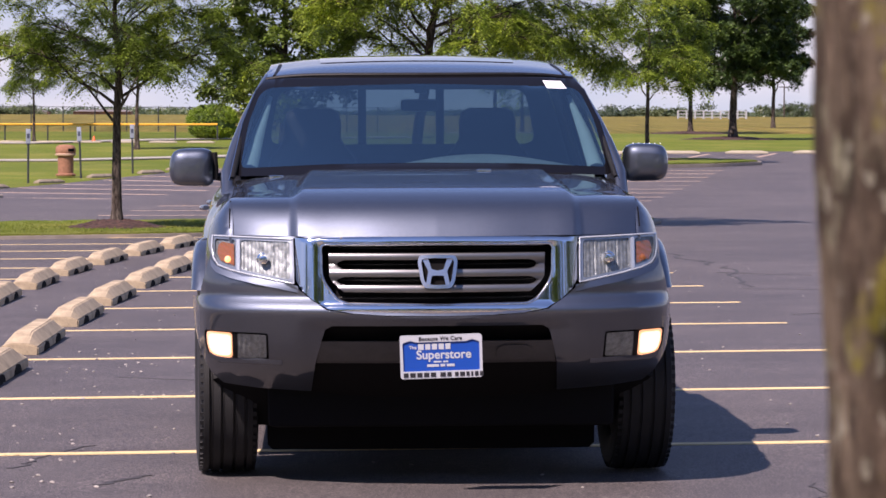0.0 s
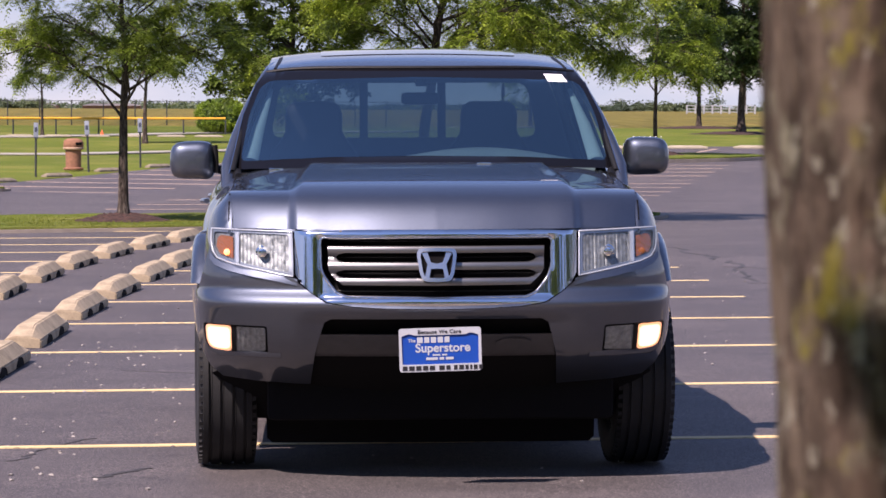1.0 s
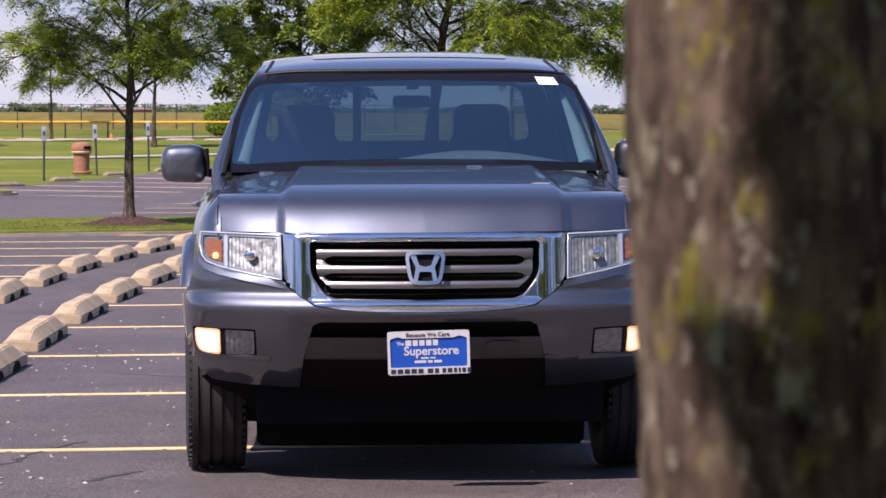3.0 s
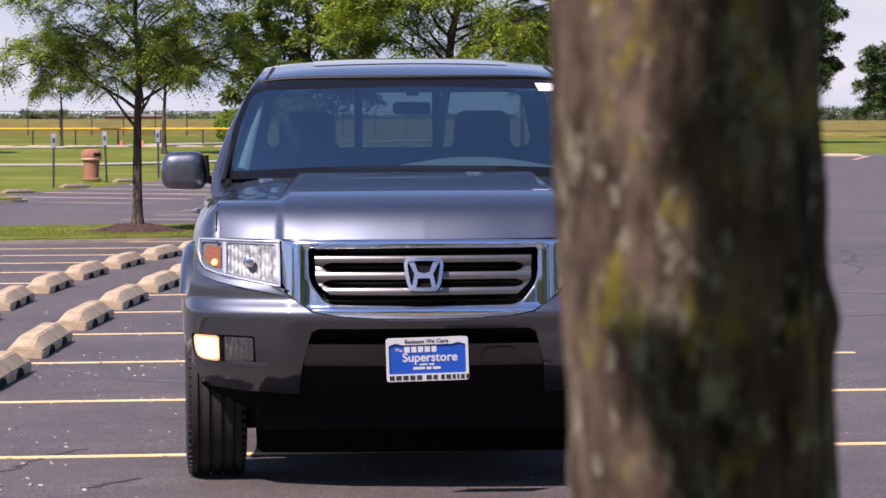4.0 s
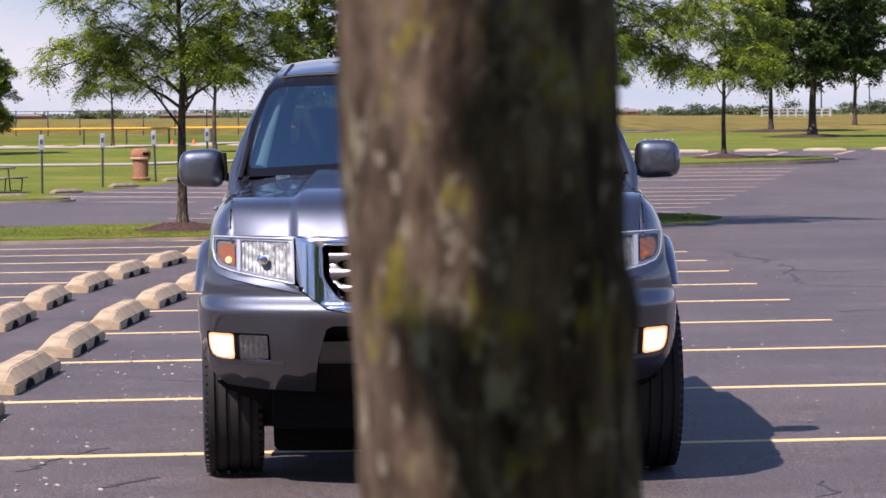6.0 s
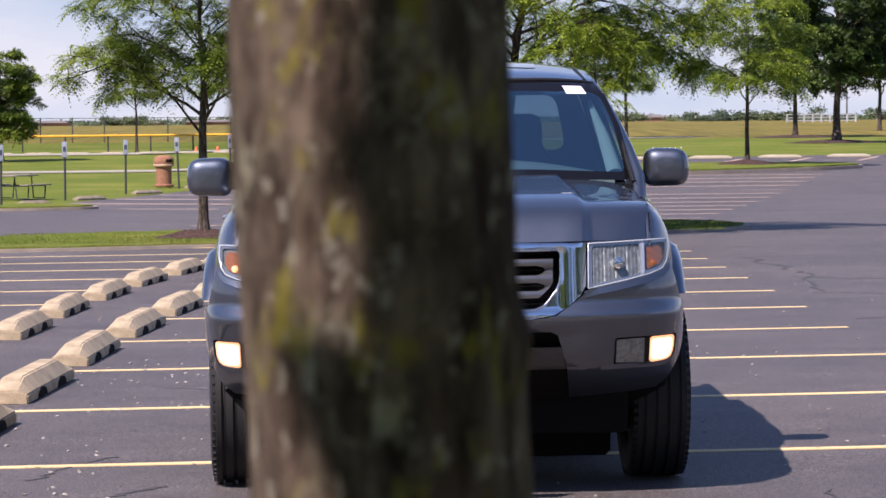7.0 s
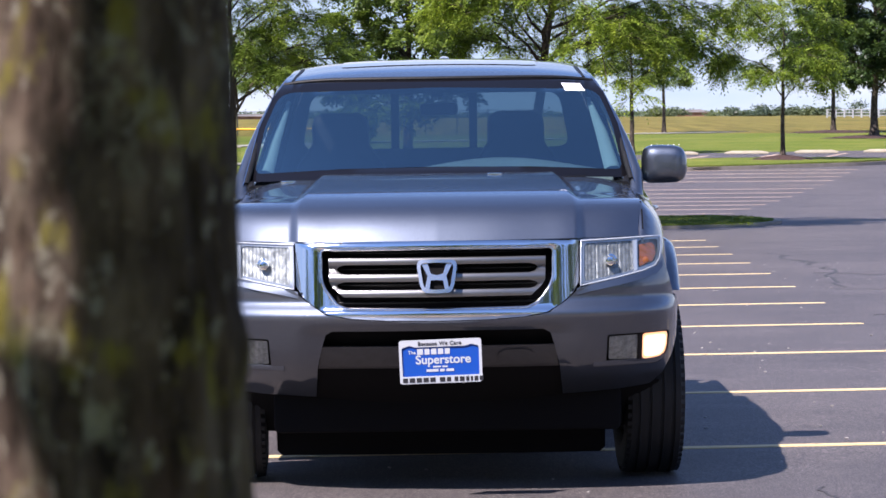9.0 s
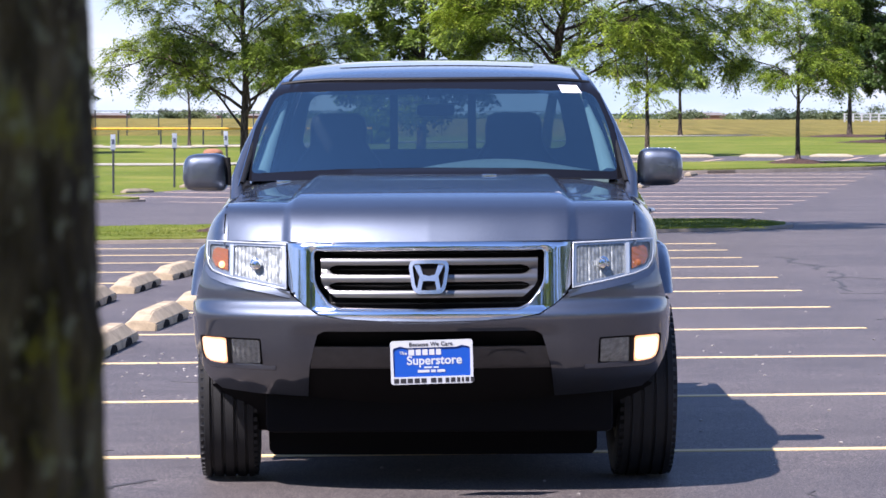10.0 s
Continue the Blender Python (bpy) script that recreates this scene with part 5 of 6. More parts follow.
# ---- trees ----
def leaf_mesh(name, centres, spans, count, size, material, rng, droop=0.25, slim=0.32, shell=0.0):
    """Many small pointed leaves strewn in soft clumps, one mesh."""
    k = len(centres)
    idx = rng.integers(0, k, count)
    g = rng.normal(0, 1, (count, 3))
    if shell:
        g = g / np.linalg.norm(g, axis=1)[:, None] * (1 - shell * rng.random(count) ** 2)[:, None] * 1.6
    c = np.array(centres)[idx] + g * np.array(spans)[idx] * 0.55
    d = rng.normal(0, 1, (count, 3))
    d[:, 2] = d[:, 2] * 0.45 - droop
    d /= np.linalg.norm(d, axis=1)[:, None]
    e = rng.normal(0, 1, (count, 3))
    w = np.cross(d, e)
    w /= np.linalg.norm(w, axis=1)[:, None]
    ln = rng.uniform(0.6, 1.3, count)[:, None] * size
    v = np.empty((count, 4, 3))
    v[:, 0] = c
    v[:, 1] = c + d * ln * 0.45 + w * ln * slim * 0.5
    v[:, 2] = c + d * ln
    v[:, 3] = c + d * ln * 0.45 - w * ln * slim * 0.5
    me = bpy.data.meshes.new(name)
    me.from_pydata(v.reshape(-1, 3).tolist(), [], np.arange(count * 4).reshape(-1, 4).tolist())
    me.materials.append(material)
    return me


def frond_mesh(name, base, way, length, pairs, slim, droop, ragged, material, rng):
    """Leaf sprays, one mesh: each a drooping stalk with leaflets in pairs along it."""
    count = len(base)
    p, d = np.array(base), np.array(way)
    d[:, 2] *= 0.6
    d += rng.normal(0, 0.28, d.shape)
    d /= np.linalg.norm(d, axis=1)[:, None]
    up = rng.normal(0, ragged, (count, 3)) + np.array([0, 0, 1.0])
    w = np.cross(d, up)
    w /= np.linalg.norm(w, axis=1)[:, None] + 1e-9
    size = length * rng.uniform(0.65, 1.25, count)[:, None]
    quads = []
    for j in range(pairs):
        t = (j + 0.6) / pairs
        spot = p + d * size * t
        spot[:, 2] -= droop * size[:, 0] * t * t
        along = d.copy()
        along[:, 2] -= 1.6 * droop * t
        for side_ in (-1, 1):
            e = w * side_ * 0.85 + along * 0.62 + rng.normal(0, ragged * 0.6, (count, 3))
            e /= np.linalg.norm(e, axis=1)[:, None]
            ln = size * (0.46 - 0.22 * abs(2 * t - 0.9)) * rng.uniform(0.8, 1.2, (count, 1)) * (3.4 / pairs) ** 0.5
            wd = np.cross(e, up + rng.normal(0, ragged * 0.5, (count, 3)))
            wd *= slim * 0.5 * ln / (np.linalg.norm(wd, axis=1)[:, None] + 1e-9)
            quads.append(np.stack([spot, spot + e * ln * 0.45 + wd, spot + e * ln, spot + e * ln * 0.45 - wd], 1))
    v = np.concatenate(quads).reshape(-1, 3)
    me = bpy.data.meshes.new(name)
    me.from_pydata(v.tolist(), [], np.arange(len(v)).reshape(-1, 4).tolist())
    me.materials.append(material)
    return me


class Wood:
    """Gathers tapered branches into one mesh."""

    def __init__(self):
        self.verts, self.faces = [], []

    def branch(self, pts, radii, sides):
        start = len(self.verts)
        for i, p in enumerate(pts):
            d = (pts[min(i + 1, len(pts) - 1)] - pts[max(i - 1, 0)]).normalized()
            u = d.cross(Vector((0.31, 0.95, 0.05)) if abs(d.z) > 0.9 else Vector((0, 0, 1))).normalized()
            k = u.cross(d)
            for j in range(sides):
                a = 2 * math.pi * j / sides
                self.verts.append(p + (u * math.cos(a) + k * math.sin(a)) * radii[i])
        for i in range(len(pts) - 1):
            for j in range(sides):
                q = (j + 1) % sides
                o = start + i * sides
                self.faces.append((o + j, o + sides + j, o + sides + q, o + q))

    def mesh(self, name, material):
        me = bpy.data.meshes.new(name)
        me.from_pydata([tuple(v) for v in self.verts], [], self.faces)
        me.materials.append(material)
        me.polygons.foreach_set("use_smooth", [True] * len(me.polygons))
        return me


def bow(a, b, lift, r, wobble, n=6):
    """A branch line from a to b, arched and a little crooked."""
    out = []
    for i in range(n + 1):
        t = i / n
        p = a.lerp(b, t) + Vector((0, 0, lift * math.sin(math.pi * t)))
        if 0 < i < n:
            p += Vector((r.uniform(-1, 1), r.uniform(-1, 1), r.uniform(-1, 1))) * wobble
        out.append(p)
    return out


def tree(label, x, y, base, fork, top, trunk, crown, reach, limbs, sprays, size, material, seed, pairs=5, slim=0.34, droop=0.35, ragged=0.25, hang=0.25, shift=(0, 0), wander=0.05, name="tree", twigs=5):
    """A tapered trunk, arching limbs with side branches and twigs, and leaf sprays along them."""
    rng = np.random.default_rng(seed)
    r = random.Random(seed)
    root = thing(name, label, "tree", pose(x, y, base))
    n, pts, rad = 14, [], []
    for i in range(n + 1):
        t = i / n
        z = -0.05 + top * 0.88 * t
        k = max(0.0, z - fork * 0.3)
        pts.append(Vector((wander * noise.noise((seed, z * 0.7, 0)) * k + shift[0] * t * t, wander * noise.noise((seed, z * 0.7, 9)) * k + shift[1] * t * t, z)))
        rad.append(trunk * (1 + 0.55 * math.exp(-max(z, 0) / (trunk * 1.6))) * (1 - 0.85 * t ** 1.1))
    part("trunk", tube(pts, rad, 12), BARK, root, angle=60)
    cz, hz = (crown[0] + crown[1]) / 2, (crown[1] - crown[0]) / 2
    wood, at_, way = Wood(), [], []

    def leafy(line, t0, per):
        for _ in range(per):
            t = t0 + (1 - t0) * r.random() ** 0.7
            f = t * (len(line) - 1)
            i = min(int(f), len(line) - 2)
            q = line[i].lerp(line[i + 1], f - i)
            d = (line[i + 1] - line[i]).normalized() * 0.7 + Vector((r.uniform(-1, 1), r.uniform(-1, 1), r.uniform(-0.7, 0.45)))
            at_.append(tuple(q))
            way.append(tuple(d))

    per = max(1, int(sprays / (limbs * 6 * (twigs + 1))))
    for i in range(limbs):
        u = (i + r.random() * 0.6) / limbs
        z0 = fork + (top * 0.80 - fork) * u ** 1.15
        f = min(n - 0.01, (z0 + 0.05) / (top * 0.88) * n)
        a = pts[int(f)].lerp(pts[int(f) + 1], f - int(f))
        r0 = (rad[int(f)] * (1 - f % 1) + rad[int(f) + 1] * (f % 1)) * r.uniform(0.30, 0.46)
        az = 2.399963 * i + r.uniform(-0.35, 0.35) + seed
        zt = crown[0] + (crown[1] - crown[0]) * min(1.0, max(0.0, 0.08 + 0.88 * u ** 1.3 + r.uniform(-0.10, 0.10)))
        k = (zt - cz) / hz
        out = reach * (max(0.08, 1 - k * k) ** 0.5 if k > -0.3 else 0.954) * r.uniform(0.80, 1.08)
        tip = Vector((math.cos(az) * out + shift[0], math.sin(az) * out + shift[1], zt))
        line = bow(a, tip, 0.16 * out * (1 - 0.6 * u) + 0.05, r, 0.035 * out, 7)
        line[-1].z -= hang * out * 0.25
        wood.branch(line, [r0 * (1 - 0.88 * (j / 7) ** 0.8) + 0.003 for j in range(8)], 7)
        leafy(line, 0.55, per)
        for j in range(6):
            t = 0.24 + 0.125 * j + r.uniform(-0.05, 0.05)
            g = min(6.99, t * 7)
            p = line[int(g)].lerp(line[int(g) + 1], g % 1)
            d = (line[int(g) + 1] - line[int(g)]).normalized()
            side_ = Vector((-d.y, d.x, 0)).normalized() * (1 if j % 2 else -1)
            ln = out * (0.52 - 0.34 * t) * r.uniform(0.8, 1.25) + 0.12
            e = p + (d * 0.75 + side_ * r.uniform(0.55, 1.0) + Vector((0, 0, r.uniform(-0.30, 0.45)))).normalized() * ln
            e.z -= hang * ln * 0.5
            rs = r0 * (1 - 0.8 * t) * 0.5 + 0.002
            sub = bow(p, e, 0.10 * ln, r, 0.04 * ln, 4)
            wood.branch(sub, [rs * (1 - 0.8 * q / 4) + 0.002 for q in range(5)], 5)
            leafy(sub, 0.30, per)
            for q in range(twigs):
                h = min(3.99, (0.25 + 0.7 * q / twigs) * 4)
                b = sub[int(h)].lerp(sub[int(h) + 1], h % 1)
                v = (sub[int(h) + 1] - sub[int(h)]).normalized()
                c = b + (v * 0.7 + Vector((r.uniform(-1, 1), r.uniform(-1, 1), r.uniform(-0.5, 0.6)))).normalized() * ln * r.uniform(0.30, 0.55)
                c.z -= hang * ln * 0.22
                tw = [b, b.lerp(c, 0.5) + Vector((0, 0, 0.03 * ln)), c]
                wood.branch(tw, [rs * 0.45 + 0.0015, rs * 0.3 + 0.0012, 0.0012], 4)
                leafy(tw, 0.15, per)
    part("branchwork", wood.mesh("branchwork", BARK), None, root)
    part("crown", frond_mesh("crown", at_, way, size, pairs, slim, droop, ragged, material, rng), None, root)
    return root


tree("honey locust with feathery light-green leaves in a mulch ring", -3.54, 37.8, gz(-3.5, 37.8) + 0.07, 1.55, 5.3, 0.082, (2.0, 5.3), 2.25, 21, 11000, 0.225, LEAF_LOCUST, 9, 6, 0.36, 0.40, 0.22, 0.20)
tree("broad honey locust on the island with light-green feathery leaves", 1.08, 40.0, gz(1, 40) + 0.07, 2.1, 6.6, 0.105, (2.4, 6.4), 2.9, 30, 17000, 0.25, LEAF_LIGHT, 17, 6, 0.38, 0.42, 0.22, 0.40, shift=(1.0, 0))
tree("dense dark-green shade tree behind the island", -1.15, 54.0, gz(-1, 54) - 0.02, 1.6, 7.0, 0.12, (2.1, 7.0), 1.7, 24, 10500, 0.24, LEAF_MID, 23, 3, 0.62, 0.25, 0.45, 0.25)
tree("young light-green tree on the far island", 9.78, 88.6, gz(9.9, 88.6) + 0.16, 1.75, 6.0, 0.075, (2.0, 6.0), 2.15, 16, 5200, 0.30, LEAF_LIGHT, 31, 4, 0.42, 0.40, 0.25, 0.35)
tree("large dense dark-green maple on the lawn", 17.1, 125.0, gz(17, 125) + 0.02, 1.9, 8.6, 0.165, (1.95, 8.6), 2.95, 30, 19500, 0.30, LEAF_DARK, 37, 3, 0.66, 0.25, 0.45, 0.20)
tree("dark-green tree on the lawn behind the maple", 18.05, 149.0, gz(18, 149) + 0.02, 2.0, 7.5, 0.12, (2.25, 7.5), 2.4, 22, 9500, 0.34, LEAF_DARK, 41, 3, 0.62, 0.25, 0.45, 0.20)
tree("dark-green tree with a forked trunk at the field edge", 25.4, 172.0, gz(25, 172), 2.0, 8.5, 0.12, (2.7, 8.6), 2.4, 24, 10000, 0.38, LEAF_DARK, 43, 3, 0.62, 0.25, 0.45, 0.20)
tree("slim young tree on the lawn", -11.35, 113.6, gz(-11.3, 113.6), 1.6, 4.2, 0.06, (1.9, 4.4), 1.15, 12, 2200, 0.24, LEAF_MID, 47, 4, 0.45, 0.35, 0.3, 0.3, twigs=4)
tree("small lawn tree with a dark crown", -6.9, 104.5, gz(-6.9, 104.5), 1.8, 5.0, 0.085, (2.0, 5.0), 1.4, 14, 3600, 0.24, LEAF_MID, 53, 4, 0.5, 0.3, 0.35, 0.25, twigs=4)
tree("dense rounded dark-green tree low to the lawn", -15.35, 104.0, gz(-15, 104), 0.6, 4.2, 0.11, (0.75, 4.1), 1.25, 26, 8000, 0.24, LEAF_MID, 59, 3, 0.6, 0.25, 0.45, 0.25)
tree("slim lawn tree with a light crown", 5.75, 101.5, gz(5.7, 101.5), 1.9, 5.4, 0.09, (2.2, 5.4), 1.6, 14, 4000, 0.26, LEAF_MID, 61, 4, 0.48, 0.35, 0.3, 0.3, twigs=4)
tree("slim far lawn tree", 9.8, 151.0, gz(9.8, 151), 2.1, 6.0, 0.10, (2.4, 6.0), 1.7, 14, 3000, 0.32, LEAF_MID, 67, 4, 0.48, 0.35, 0.3, 0.3, twigs=4)
tree("dark round-headed tree beside the field", 26.8, 150.0, gz(26.8, 150), 0.8, 5.0, 0.13, (1.0, 4.9), 1.8, 22, 6000, 0.32, LEAF_DARK, 71, 3, 0.62, 0.25, 0.45, 0.2)


def shrub(x, y, w, h, seed):
    root = thing("clipped_shrub", "rounded clipped bright-green shrub on the lawn", "shrub", pose(x, y, gz(x, y)))
    rng = np.random.default_rng(seed)
    # solid dark core stands in for the shade between the leaves
    core = bmesh.new()
    bmesh.ops.create_icosphere(core, subdivisions=4, radius=1.0)
    for v in core.verts:
        p = v.co.copy()
        f = 0.86 + 0.10 * noise.noise(p * 2.2)
        v.co = Vector((p.x * w * 0.5 * f, p.y * w * 0.45 * f, h * 0.46 + (abs(p.z) ** 0.7) * (1 if p.z > 0 else -1) * h * 0.47 * f))
    part("shade_core", core, simple("shrub_shade", (0.04, 0.07, 0.012), 0.9), root)
    ctr, sp = [], []
    for _ in range(420):
        d = rng.normal(0, 1, 3)
        d /= np.linalg.norm(d)
        d[2] = abs(d[2]) ** 0.7 * (1 if d[2] > -0.2 else -1)
        ctr.append((d[0] * w * 0.45, d[1] * w * 0.40, h * 0.46 + d[2] * h * 0.44))
        sp.append((0.10, 0.10, 0.09))
    part("foliage", leaf_mesh("foliage", ctr, sp, 30000, 0.075, LEAF_SHRUB, rng, 0.0, 0.5), None, root)


shrub(-4.66, 119.0, 2.1, 1.45, 3)

# the tree by the rail, its bark close to the lens
near = thing("near_tree", "old tree trunk with flaking brown bark and yellow-grey lichen", "tree", pose(-0.0905, -10.494, gz(-0.08, -10.5)))
rows_ = []
NS, NH = 150, 340
for j in range(NH + 1):
    z = -0.05 + 2.45 * j / NH
    r0 = 0.0785 + 0.05 * math.exp(-max(z, 0) / 0.10) - 0.0035 * (z - 1.4)
    lean = 0.028 * (z - 1.4)
    ring_ = []
    for i in range(NS):
        a = 2 * math.pi * i / NS
        ca, sa = math.cos(a), math.sin(a)
        big = noise.noise((ca * 1.1, sa * 1.1, z * 1.6)) * 0.0045
        plate = abs(noise.noise((ca * 5.5, sa * 5.5, z * 5.0))) * 0.006
        flake = noise.fractal(Vector((ca * 10, sa * 10, z * 14)), 1.0, 2.0, 4) * 0.0022
        knot = 0.006 * math.exp(-((z - 1.29) / 0.02) ** 2 - ((a - 6.1) / 0.25) ** 2) + 0.008 * math.exp(-((z - 1.505) / 0.012) ** 2 - ((a - 3.3) / 0.3) ** 2)
        r = r0 + big + plate + flake + knot - 0.002
        ring_.append((r * ca - lean, r * sa, z))
    rows_.append(ring_)
part("trunk", loft(rows_, True), NEAR_BARK, near, angle=80)
rngn = np.random.default_rng(79)
limbs_ = bmesh.new()
cc, ss, nodes_ = [], [], []
side, sunward = Vector((0.763, -0.646, 0)), Vector((-0.55, -0.65, 1.0))
# main limbs rise from the head of the trunk
for k in range(7):
    a = 2 * math.pi * k / 7 + 0.3
    foot, tip = Vector((-0.012, 0, 2.05 + 0.05 * (k % 3))), Vector((1.7 * math.cos(a), 1.7 * math.sin(a), 4.6 + 0.5 * (k % 2)))
    way_ = [foot, foot.lerp(tip, 0.25) + Vector((0, 0, 0.25)), foot.lerp(tip, 0.5) + Vector((0, 0, 0.35)), foot.lerp(tip, 0.75) + Vector((0, 0, 0.2)), tip]
    tube(way_, [0.050, 0.040, 0.030, 0.020, 0.008], 8, bm=limbs_, caps=False)
    nodes_ += [q for q in way_[1:]]
leader = [Vector((-0.012, 0, 2.2)), Vector((0.03, 0.02, 3.4)), Vector((-0.02, 0.05, 4.6)), Vector((0.04, 0, 5.7))]
tube(leader, [0.07, 0.05, 0.03, 0.008], 8, bm=limbs_, caps=False)
nodes_ += leader[1:]


# unseen low limb, added towards the sun to shade one flank
out_ = Vector((-0.646, -0.763, 0))
shade_limb = [out_ * d + side * k + Vector((0, 0, h)) for d, k, h in ((0.0, 0.02, 1.82), (0.2, 0.07, 2.20), (0.6, 0.096, 2.55), (1.2, 0.097, 2.95), (1.6, 0.095, 2.86), (2.0, 0.095, 3.66), (2.4, 0.100, 4.60), (2.6, 0.13, 5.3))]
tube(shade_limb, [0.055, 0.054, 0.053, 0.052, 0.052, 0.051, 0.046, 0.012], 14, bm=limbs_, caps=False)
nodes_ += shade_limb[6:]


def bough(c, r):
    foot = min(nodes_, key=lambda q: (q - c).length)
    tube([foot, foot.lerp(c, 0.5) + Vector((0, 0, 0.06)), c], [0.014, 0.009, 0.003], 5, bm=limbs_, caps=False)
    cc.append(c)
    ss.append((r, r, r * 0.75))


while len(cc) < 90:
    a, d = rngn.uniform(0, 2 * math.pi), rngn.uniform(0.3, 2.5)
    c = Vector((d * math.cos(a), d * math.sin(a), rngn.uniform(2.9, 6.0)))
    # gap left in the unseen crown so sun reaches the trunk's left
    if -1.3 < c.dot(side) < 0.75 and c.x < 0.4 and c.y < 0.6:
        continue
    bough(c, 0.36)
# unseen boughs added along the sun's path to shade the trunk's right
for k in range(64):
    up_ = rngn.uniform(0.8, 2.0)
    bough(sunward * rngn.uniform(1.5, 3.3) + side * (0.205 + 0.055 * min(1.0, max(0.0, (up_ - 1.18) / 0.10)) + 1.3 * rngn.random() ** 2) + Vector((0, 0, up_)), 0.15)
part("branchwork", limbs_, NEAR_BARK, near, angle=60)
part("crown", leaf_mesh("crown", cc, ss, 42000, 0.10, LEAF_MID, rngn, 0.2, 0.5), None, near)


# ---- things on the lawn ----
def sign(x, y, tall, seed, lean):
    root = thing("parking_sign", "pale parking sign with a blue panel on a dark post", "sign", pose(x, y, gz(x, y), 0, lean, seed * 7 % 20 - 10), "signs along the stalls")
    part("post", tube([(0, 0, -0.05), (0, 0, tall)], 0.028, 8), POST, root)
    face = part("sign_plate", box(-0.06, 0.06, -0.042, -0.030, tall - 0.38, tall, 0.004), SIGN_FACE, root)
    part("blue_panel", box(-0.035, 0.035, -0.047, -0.0425, tall - 0.24, tall - 0.12), SIGN_BLUE, face, "dark blue symbol panel", smooth=False)
    part("text_bar", box(-0.045, 0.045, -0.046, -0.0425, tall - 0.40, tall - 0.37), SIGN_BLUE, face, smooth=False)


for i, (x, y, h, ln) in enumerate(((-8.9, 66.8, 1.40, 0), (-7.85, 71.3, 1.36, 0.4), (-6.77, 75.0, 1.34, -2.0), (-5.6, 78.7, 1.34, -0.6), (-9.9, 62.6, 1.40, 0))):
    sign(x, y, h, i + 1, ln)

bin_ = thing("litter_bin", "brown stone-aggregate litter bin with a domed lid", "litter bin", Matrix.Translation((-7.22, 75.6, gz(-7.2, 75.6))) @ Matrix.Scale(0.88, 4))
part("bin_body", lathe([(0.26, 0), (0.31, 0.03), (0.31, 0.07), (0.235, 0.09), (0.24, 0.42), (0.245, 0.62)], 32), BROWN_BIN, bin_)
part("collar", lathe([(0.24, 0.615), (0.315, 0.64), (0.32, 0.68), (0.30, 0.70)], 32), BIN_RIM, bin_, "tan collar ring")
part("domed_lid", lathe([(0.295, 0.70), (0.315, 0.76), (0.305, 0.86), (0.26, 0.93), (0.17, 0.965), (0.001, 0.975)], 32), BROWN_BIN, bin_)
part("lid_opening", box(-0.11, 0.11, -0.318, -0.20, 0.76, 0.85, 0.02), VOID, bin_, "dark flap opening", at=pose(0, 0, 0, 0, 0, 38))

table = thing("picnic_table", "weathered picnic table with benches on a metal frame", "picnic table", pose(-10.2, 67.4, gz(-10.1, 67.2), 0, 0, 72) @ Matrix.Scale(0.8, 4))
for i in range(5):
    y = -0.34 + 0.17 * i
    part("top_plank", box(-0.85, 0.85, y - 0.08, y + 0.08, 0.70, 0.74, 0.006), TABLE_WOOD, table)
for s in (-1, 1):
    for k in (0, 1):
        y = s * (0.62 + 0.15 * k)
        part("bench_plank", box(-0.85, 0.85, y - 0.07, y + 0.07, 0.42, 0.455, 0.006), TABLE_WOOD, table)
for x in (-0.6, 0.6):
    part("leg_frame", tube([(x, -0.75, 0.40), (x, -0.72, 0.03), (x, -0.35, 0.03), (x, -0.28, 0.70), (x, 0.28, 0.70), (x, 0.35, 0.03), (x, 0.72, 0.03), (x, 0.75, 0.40)], 0.024, 8), POST, table)
    part("cross_bar", tube([(x, -0.75, 0.41), (x, 0.75, 0.41)], 0.02, 8), POST, table)

for x, y in ((-9.05, 113.6), (-8.25, 113.9)):
    cone = thing("traffic_cone", "small orange traffic cone on the footpath", "traffic cone", pose(x, y, gz(x, y) + 0.02) @ Matrix.Scale(0.55, 4), "orange cones")
    part("cone_body", lathe([(0.12, 0.03), (0.03, 0.36), (0.02, 0.37)], 16), ORANGE, cone)
    part("cone_base", box(-0.15, 0.15, -0.15, 0.15, 0, 0.03, 0.005), ORANGE, cone)

# the low field fence with its yellow cap
fence = thing("ball_field_fence", "low chain fence with dark posts and a yellow cap", "fence", pose(0, 0, 0))
fx = [-26 + 1.66 * i for i in range(14)]


def fence_y(x):
    return 116.4 + 0.12 * (x + 12)


for x in fx:
    y = fence_y(x)
    part("post", tube([(x, y, gz(x, y) - 0.05), (x, y, gz(x, y) + 0.57)], 0.032, 8), POST, fence)
part("yellow_cap", tube([(x, fence_y(x), gz(x, fence_y(x)) + 0.60) for x in fx], 0.045, 10), YELLOW, fence, "bright yellow safety cap")
MESHG = glass("chain_mesh", (0.82, 0.84, 0.82), 0.05, 1.02)
part("wire_mesh", loft([[(x, fence_y(x) + 0.04, gz(x, fence_y(x)) + 0.03) for x in fx], [(x, fence_y(x) + 0.04, gz(x, fence_y(x)) + 0.57) for x in fx]]), MESHG, fence, "fine wire mesh")

# taller fence poles and the backstop behind
for i in range(22):
    x = -30 + 1.55 * i
    y = 150 + 0.1 * x
    single("fence_pole", tube([(x, y, gz(x, y)), (x, y, gz(x, y) + 1.25)], 0.03, 6), POST, "dark thin pole of the far tall fence", "pole", group="far fence poles")
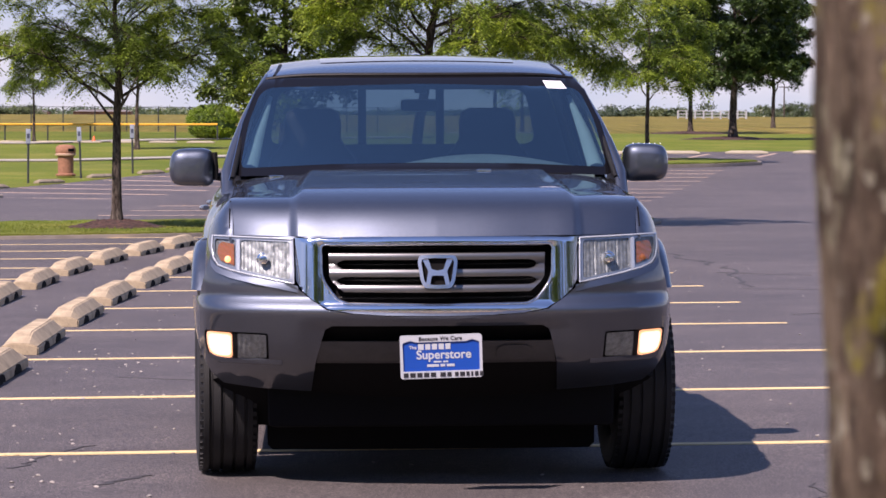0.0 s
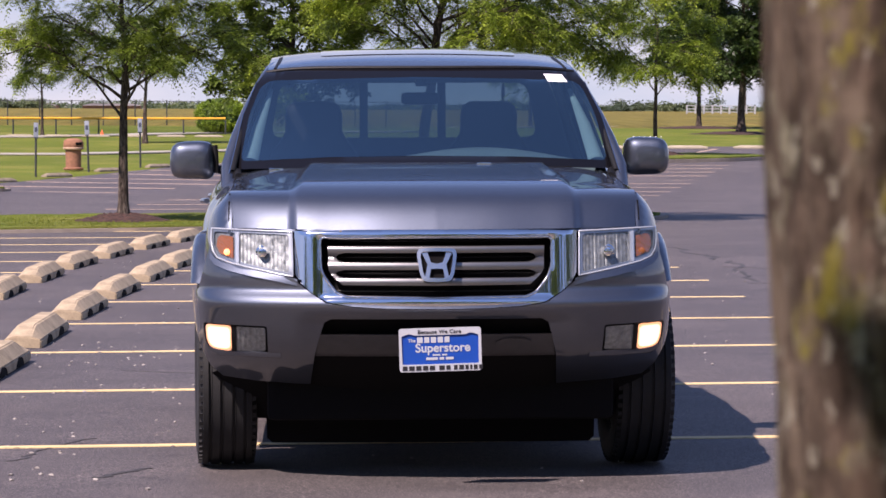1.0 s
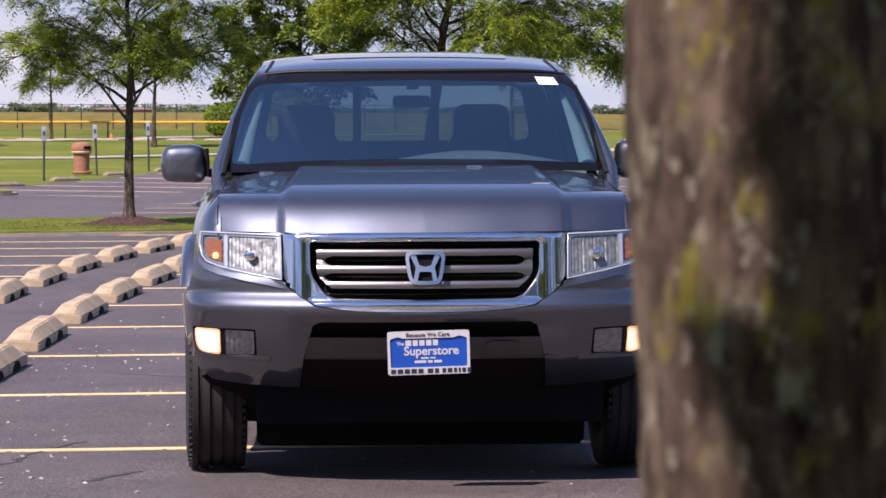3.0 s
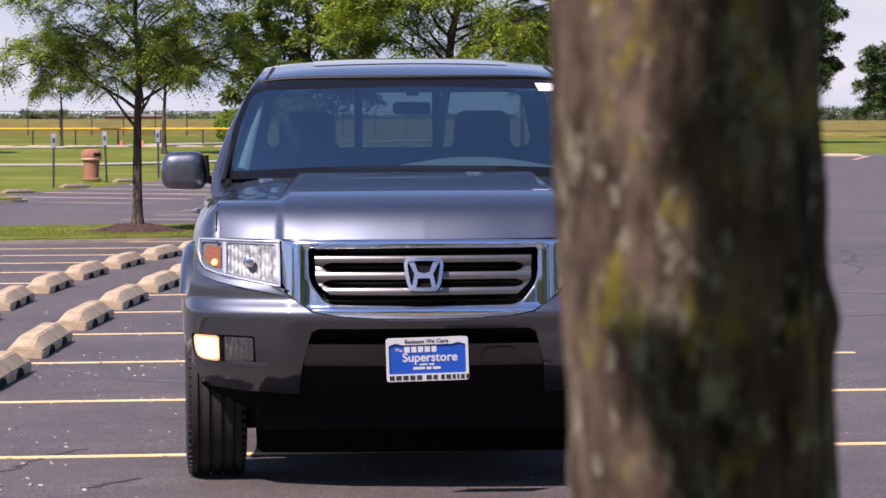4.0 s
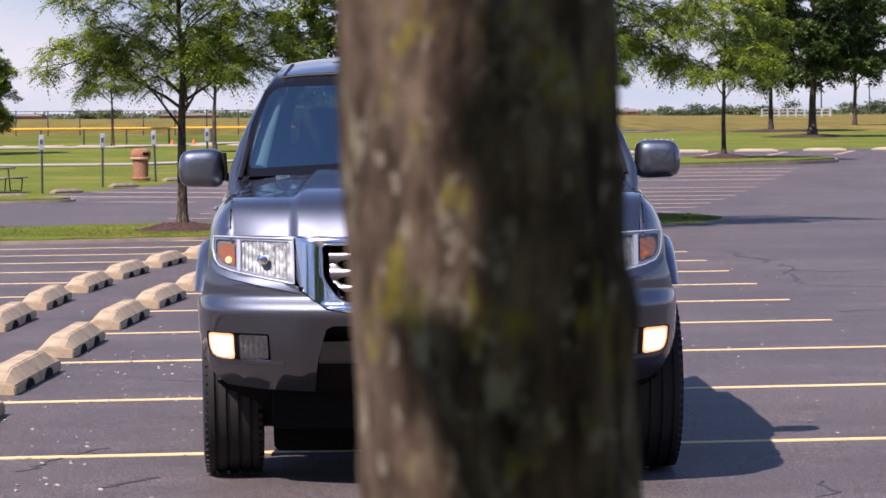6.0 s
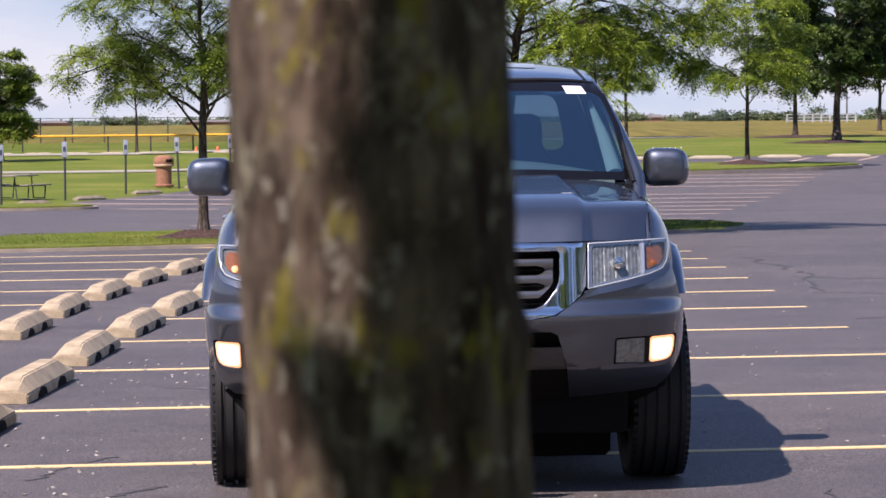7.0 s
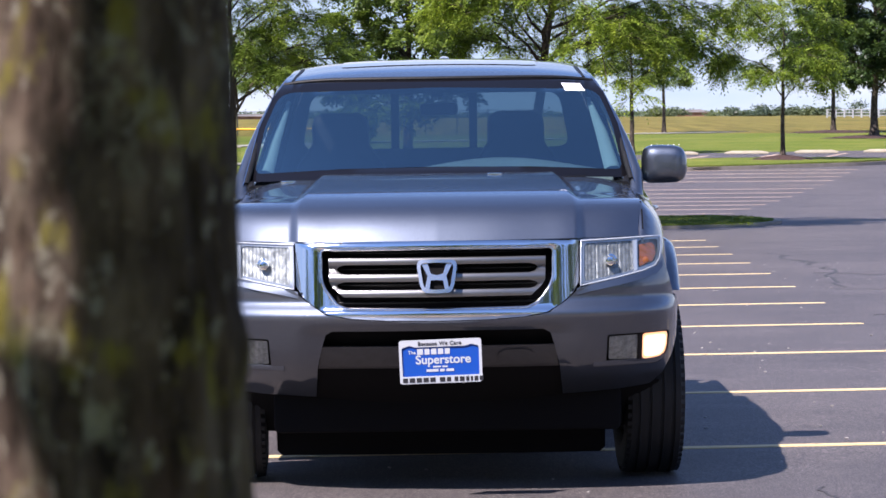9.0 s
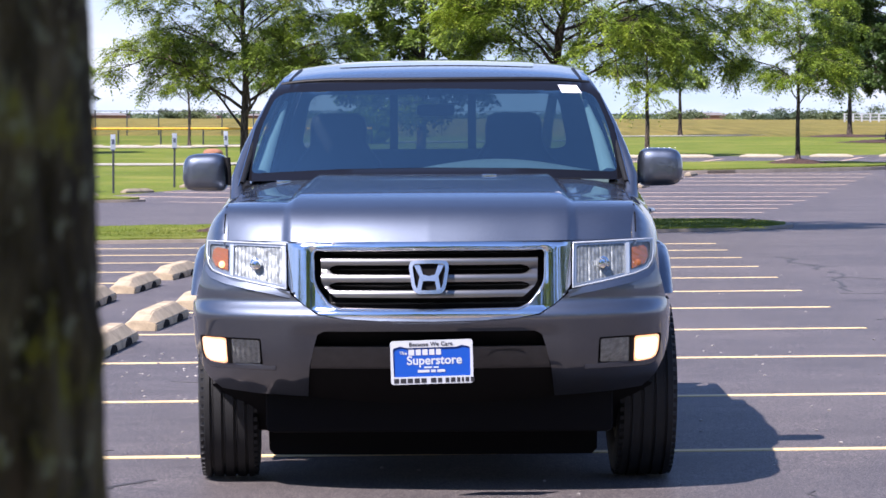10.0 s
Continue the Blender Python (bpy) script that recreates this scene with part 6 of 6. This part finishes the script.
single("fence_rail", tube([(-30, 147, gz(0, 147) + 1.2), (4, 150.4, gz(0, 150) + 1.2)], 0.018, 6), POST, "thin dark top rail of the far fence", "rail")

# ---- the distance ----
HOUSE = plain("far_brick", (0.30, 0.16, 0.11), 0.9, 0, 0.3, 0.3, 4, 0.0)
HROOF = plain("far_roof", (0.16, 0.14, 0.13), 0.9, 0, 0.2, 0.3, 4, 0.0)
for i, (x, y, w, h) in enumerate(((-60, 900, 16, 1.5), (-112, 950, 12, 1.7), (-86, 980, 9, 1.5), (62, 900, 9, 2.0), (-20, 1000, 16, 1.5))):
    house = thing("far_house", "low far house with brown walls and a grey roof", "house", pose(x, y, gz(x, y)), "far houses")
    part("wall", box(-w / 2, w / 2, -4, 4, 0, h * 0.6), HOUSE, house, smooth=False)
    part("roof", loft([[(-w / 2 - 0.4, -4.6, h * 0.6), (w / 2 + 0.4, -4.6, h * 0.6)], [(-w / 2 + 2, 0, h), (w / 2 - 2, 0, h)], [(-w / 2 - 0.4, 4.6, h * 0.6), (w / 2 + 0.4, 4.6, h * 0.6)]]), HROOF, house, smooth=False)

rngw = np.random.default_rng(91)
# unseen belt of trees added behind the camera to darken paint and chrome reflections
cw, sw = [], []
for _ in range(420):
    x, y = rngw.uniform(-70, 70), rngw.uniform(-31, -21)
    # taller on the right, to darken the bumper's right-hand reflection
    h = 8.5 + 2.5 * noise.noise((x * 0.08, 1.7, 0)) + 6.0 * min(1.0, max(0.0, (x + 2) / 14))
    cw.append((x, y, rngw.uniform(0.6, h)))
    sw.append((1.7, 1.7, 1.2))
tagged(new("reflection_belt", leaf_mesh("reflection_belt", cw, sw, 80000, 0.42, LEAF_DARK, rngw, 0.0, 0.6)), "unseen dark-green belt of trees added for reflections", "trees", kind="stuff")
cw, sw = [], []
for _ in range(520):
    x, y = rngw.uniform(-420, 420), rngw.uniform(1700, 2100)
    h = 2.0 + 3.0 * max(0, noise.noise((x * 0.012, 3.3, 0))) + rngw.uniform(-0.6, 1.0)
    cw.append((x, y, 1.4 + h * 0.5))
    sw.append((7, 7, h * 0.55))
tagged(new("far_woods", leaf_mesh("far_woods", cw, sw, 60000, 1.5, LEAF_HAZED, rngw, 0.0, 0.7)), "low line of far green woods along the horizon", "woods", kind="stuff")
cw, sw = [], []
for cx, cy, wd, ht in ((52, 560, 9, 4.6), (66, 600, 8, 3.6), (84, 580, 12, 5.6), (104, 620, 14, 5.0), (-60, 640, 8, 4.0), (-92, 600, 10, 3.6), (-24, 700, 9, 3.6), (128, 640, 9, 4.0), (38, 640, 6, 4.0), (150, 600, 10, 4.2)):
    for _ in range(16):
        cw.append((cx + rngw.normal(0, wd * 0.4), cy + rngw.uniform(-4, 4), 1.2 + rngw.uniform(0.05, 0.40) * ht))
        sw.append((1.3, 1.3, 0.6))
tagged(new("hedgerow_trees", leaf_mesh("hedgerow_trees", cw, sw, 40000, 0.42, LEAF_HAZED, rngw, 0.0, 0.6)), "clumps of far green trees beyond the field", "trees", kind="stuff")
for x, y, h in ((63, 480, 6.2), (76, 520, 5.6), (95, 470, 6.6), (118, 520, 6.0)):
    pole = thing("utility_pole", "far wooden utility pole with a crossarm", "utility pole", pose(x, y, gz(x, y)), "far utility poles")
    part("pole", tube([(0, 0, 0), (0, 0, h)], [0.13, 0.09], 6), BARK, pole)
    part("crossarm", box(-0.9, 0.9, -0.06, 0.06, h - 0.6, h - 0.45), BARK, pole, smooth=False)
gate = thing("white_rail_fence", "far white rail fence beyond the field", "fence", pose(0, 0, 0))
WHITE = plain("white_rail", (0.36, 0.37, 0.38), 0.6, 0, 0.12, 3, 20, 0.0)
for i in range(9):
    x = 37.5 + 0.9 * i
    part("post", box(x - 0.08, x + 0.08, 329.9, 330.1, gz(x, 330), gz(x, 330) + 1.0), WHITE, gate, smooth=False)
for z in (0.30, 0.62, 0.95):
    part("rail", box(37.5, 44.7, 329.95, 330.05, gz(0, 330) + z - 0.04, gz(0, 330) + z + 0.04), WHITE, gate, smooth=False)
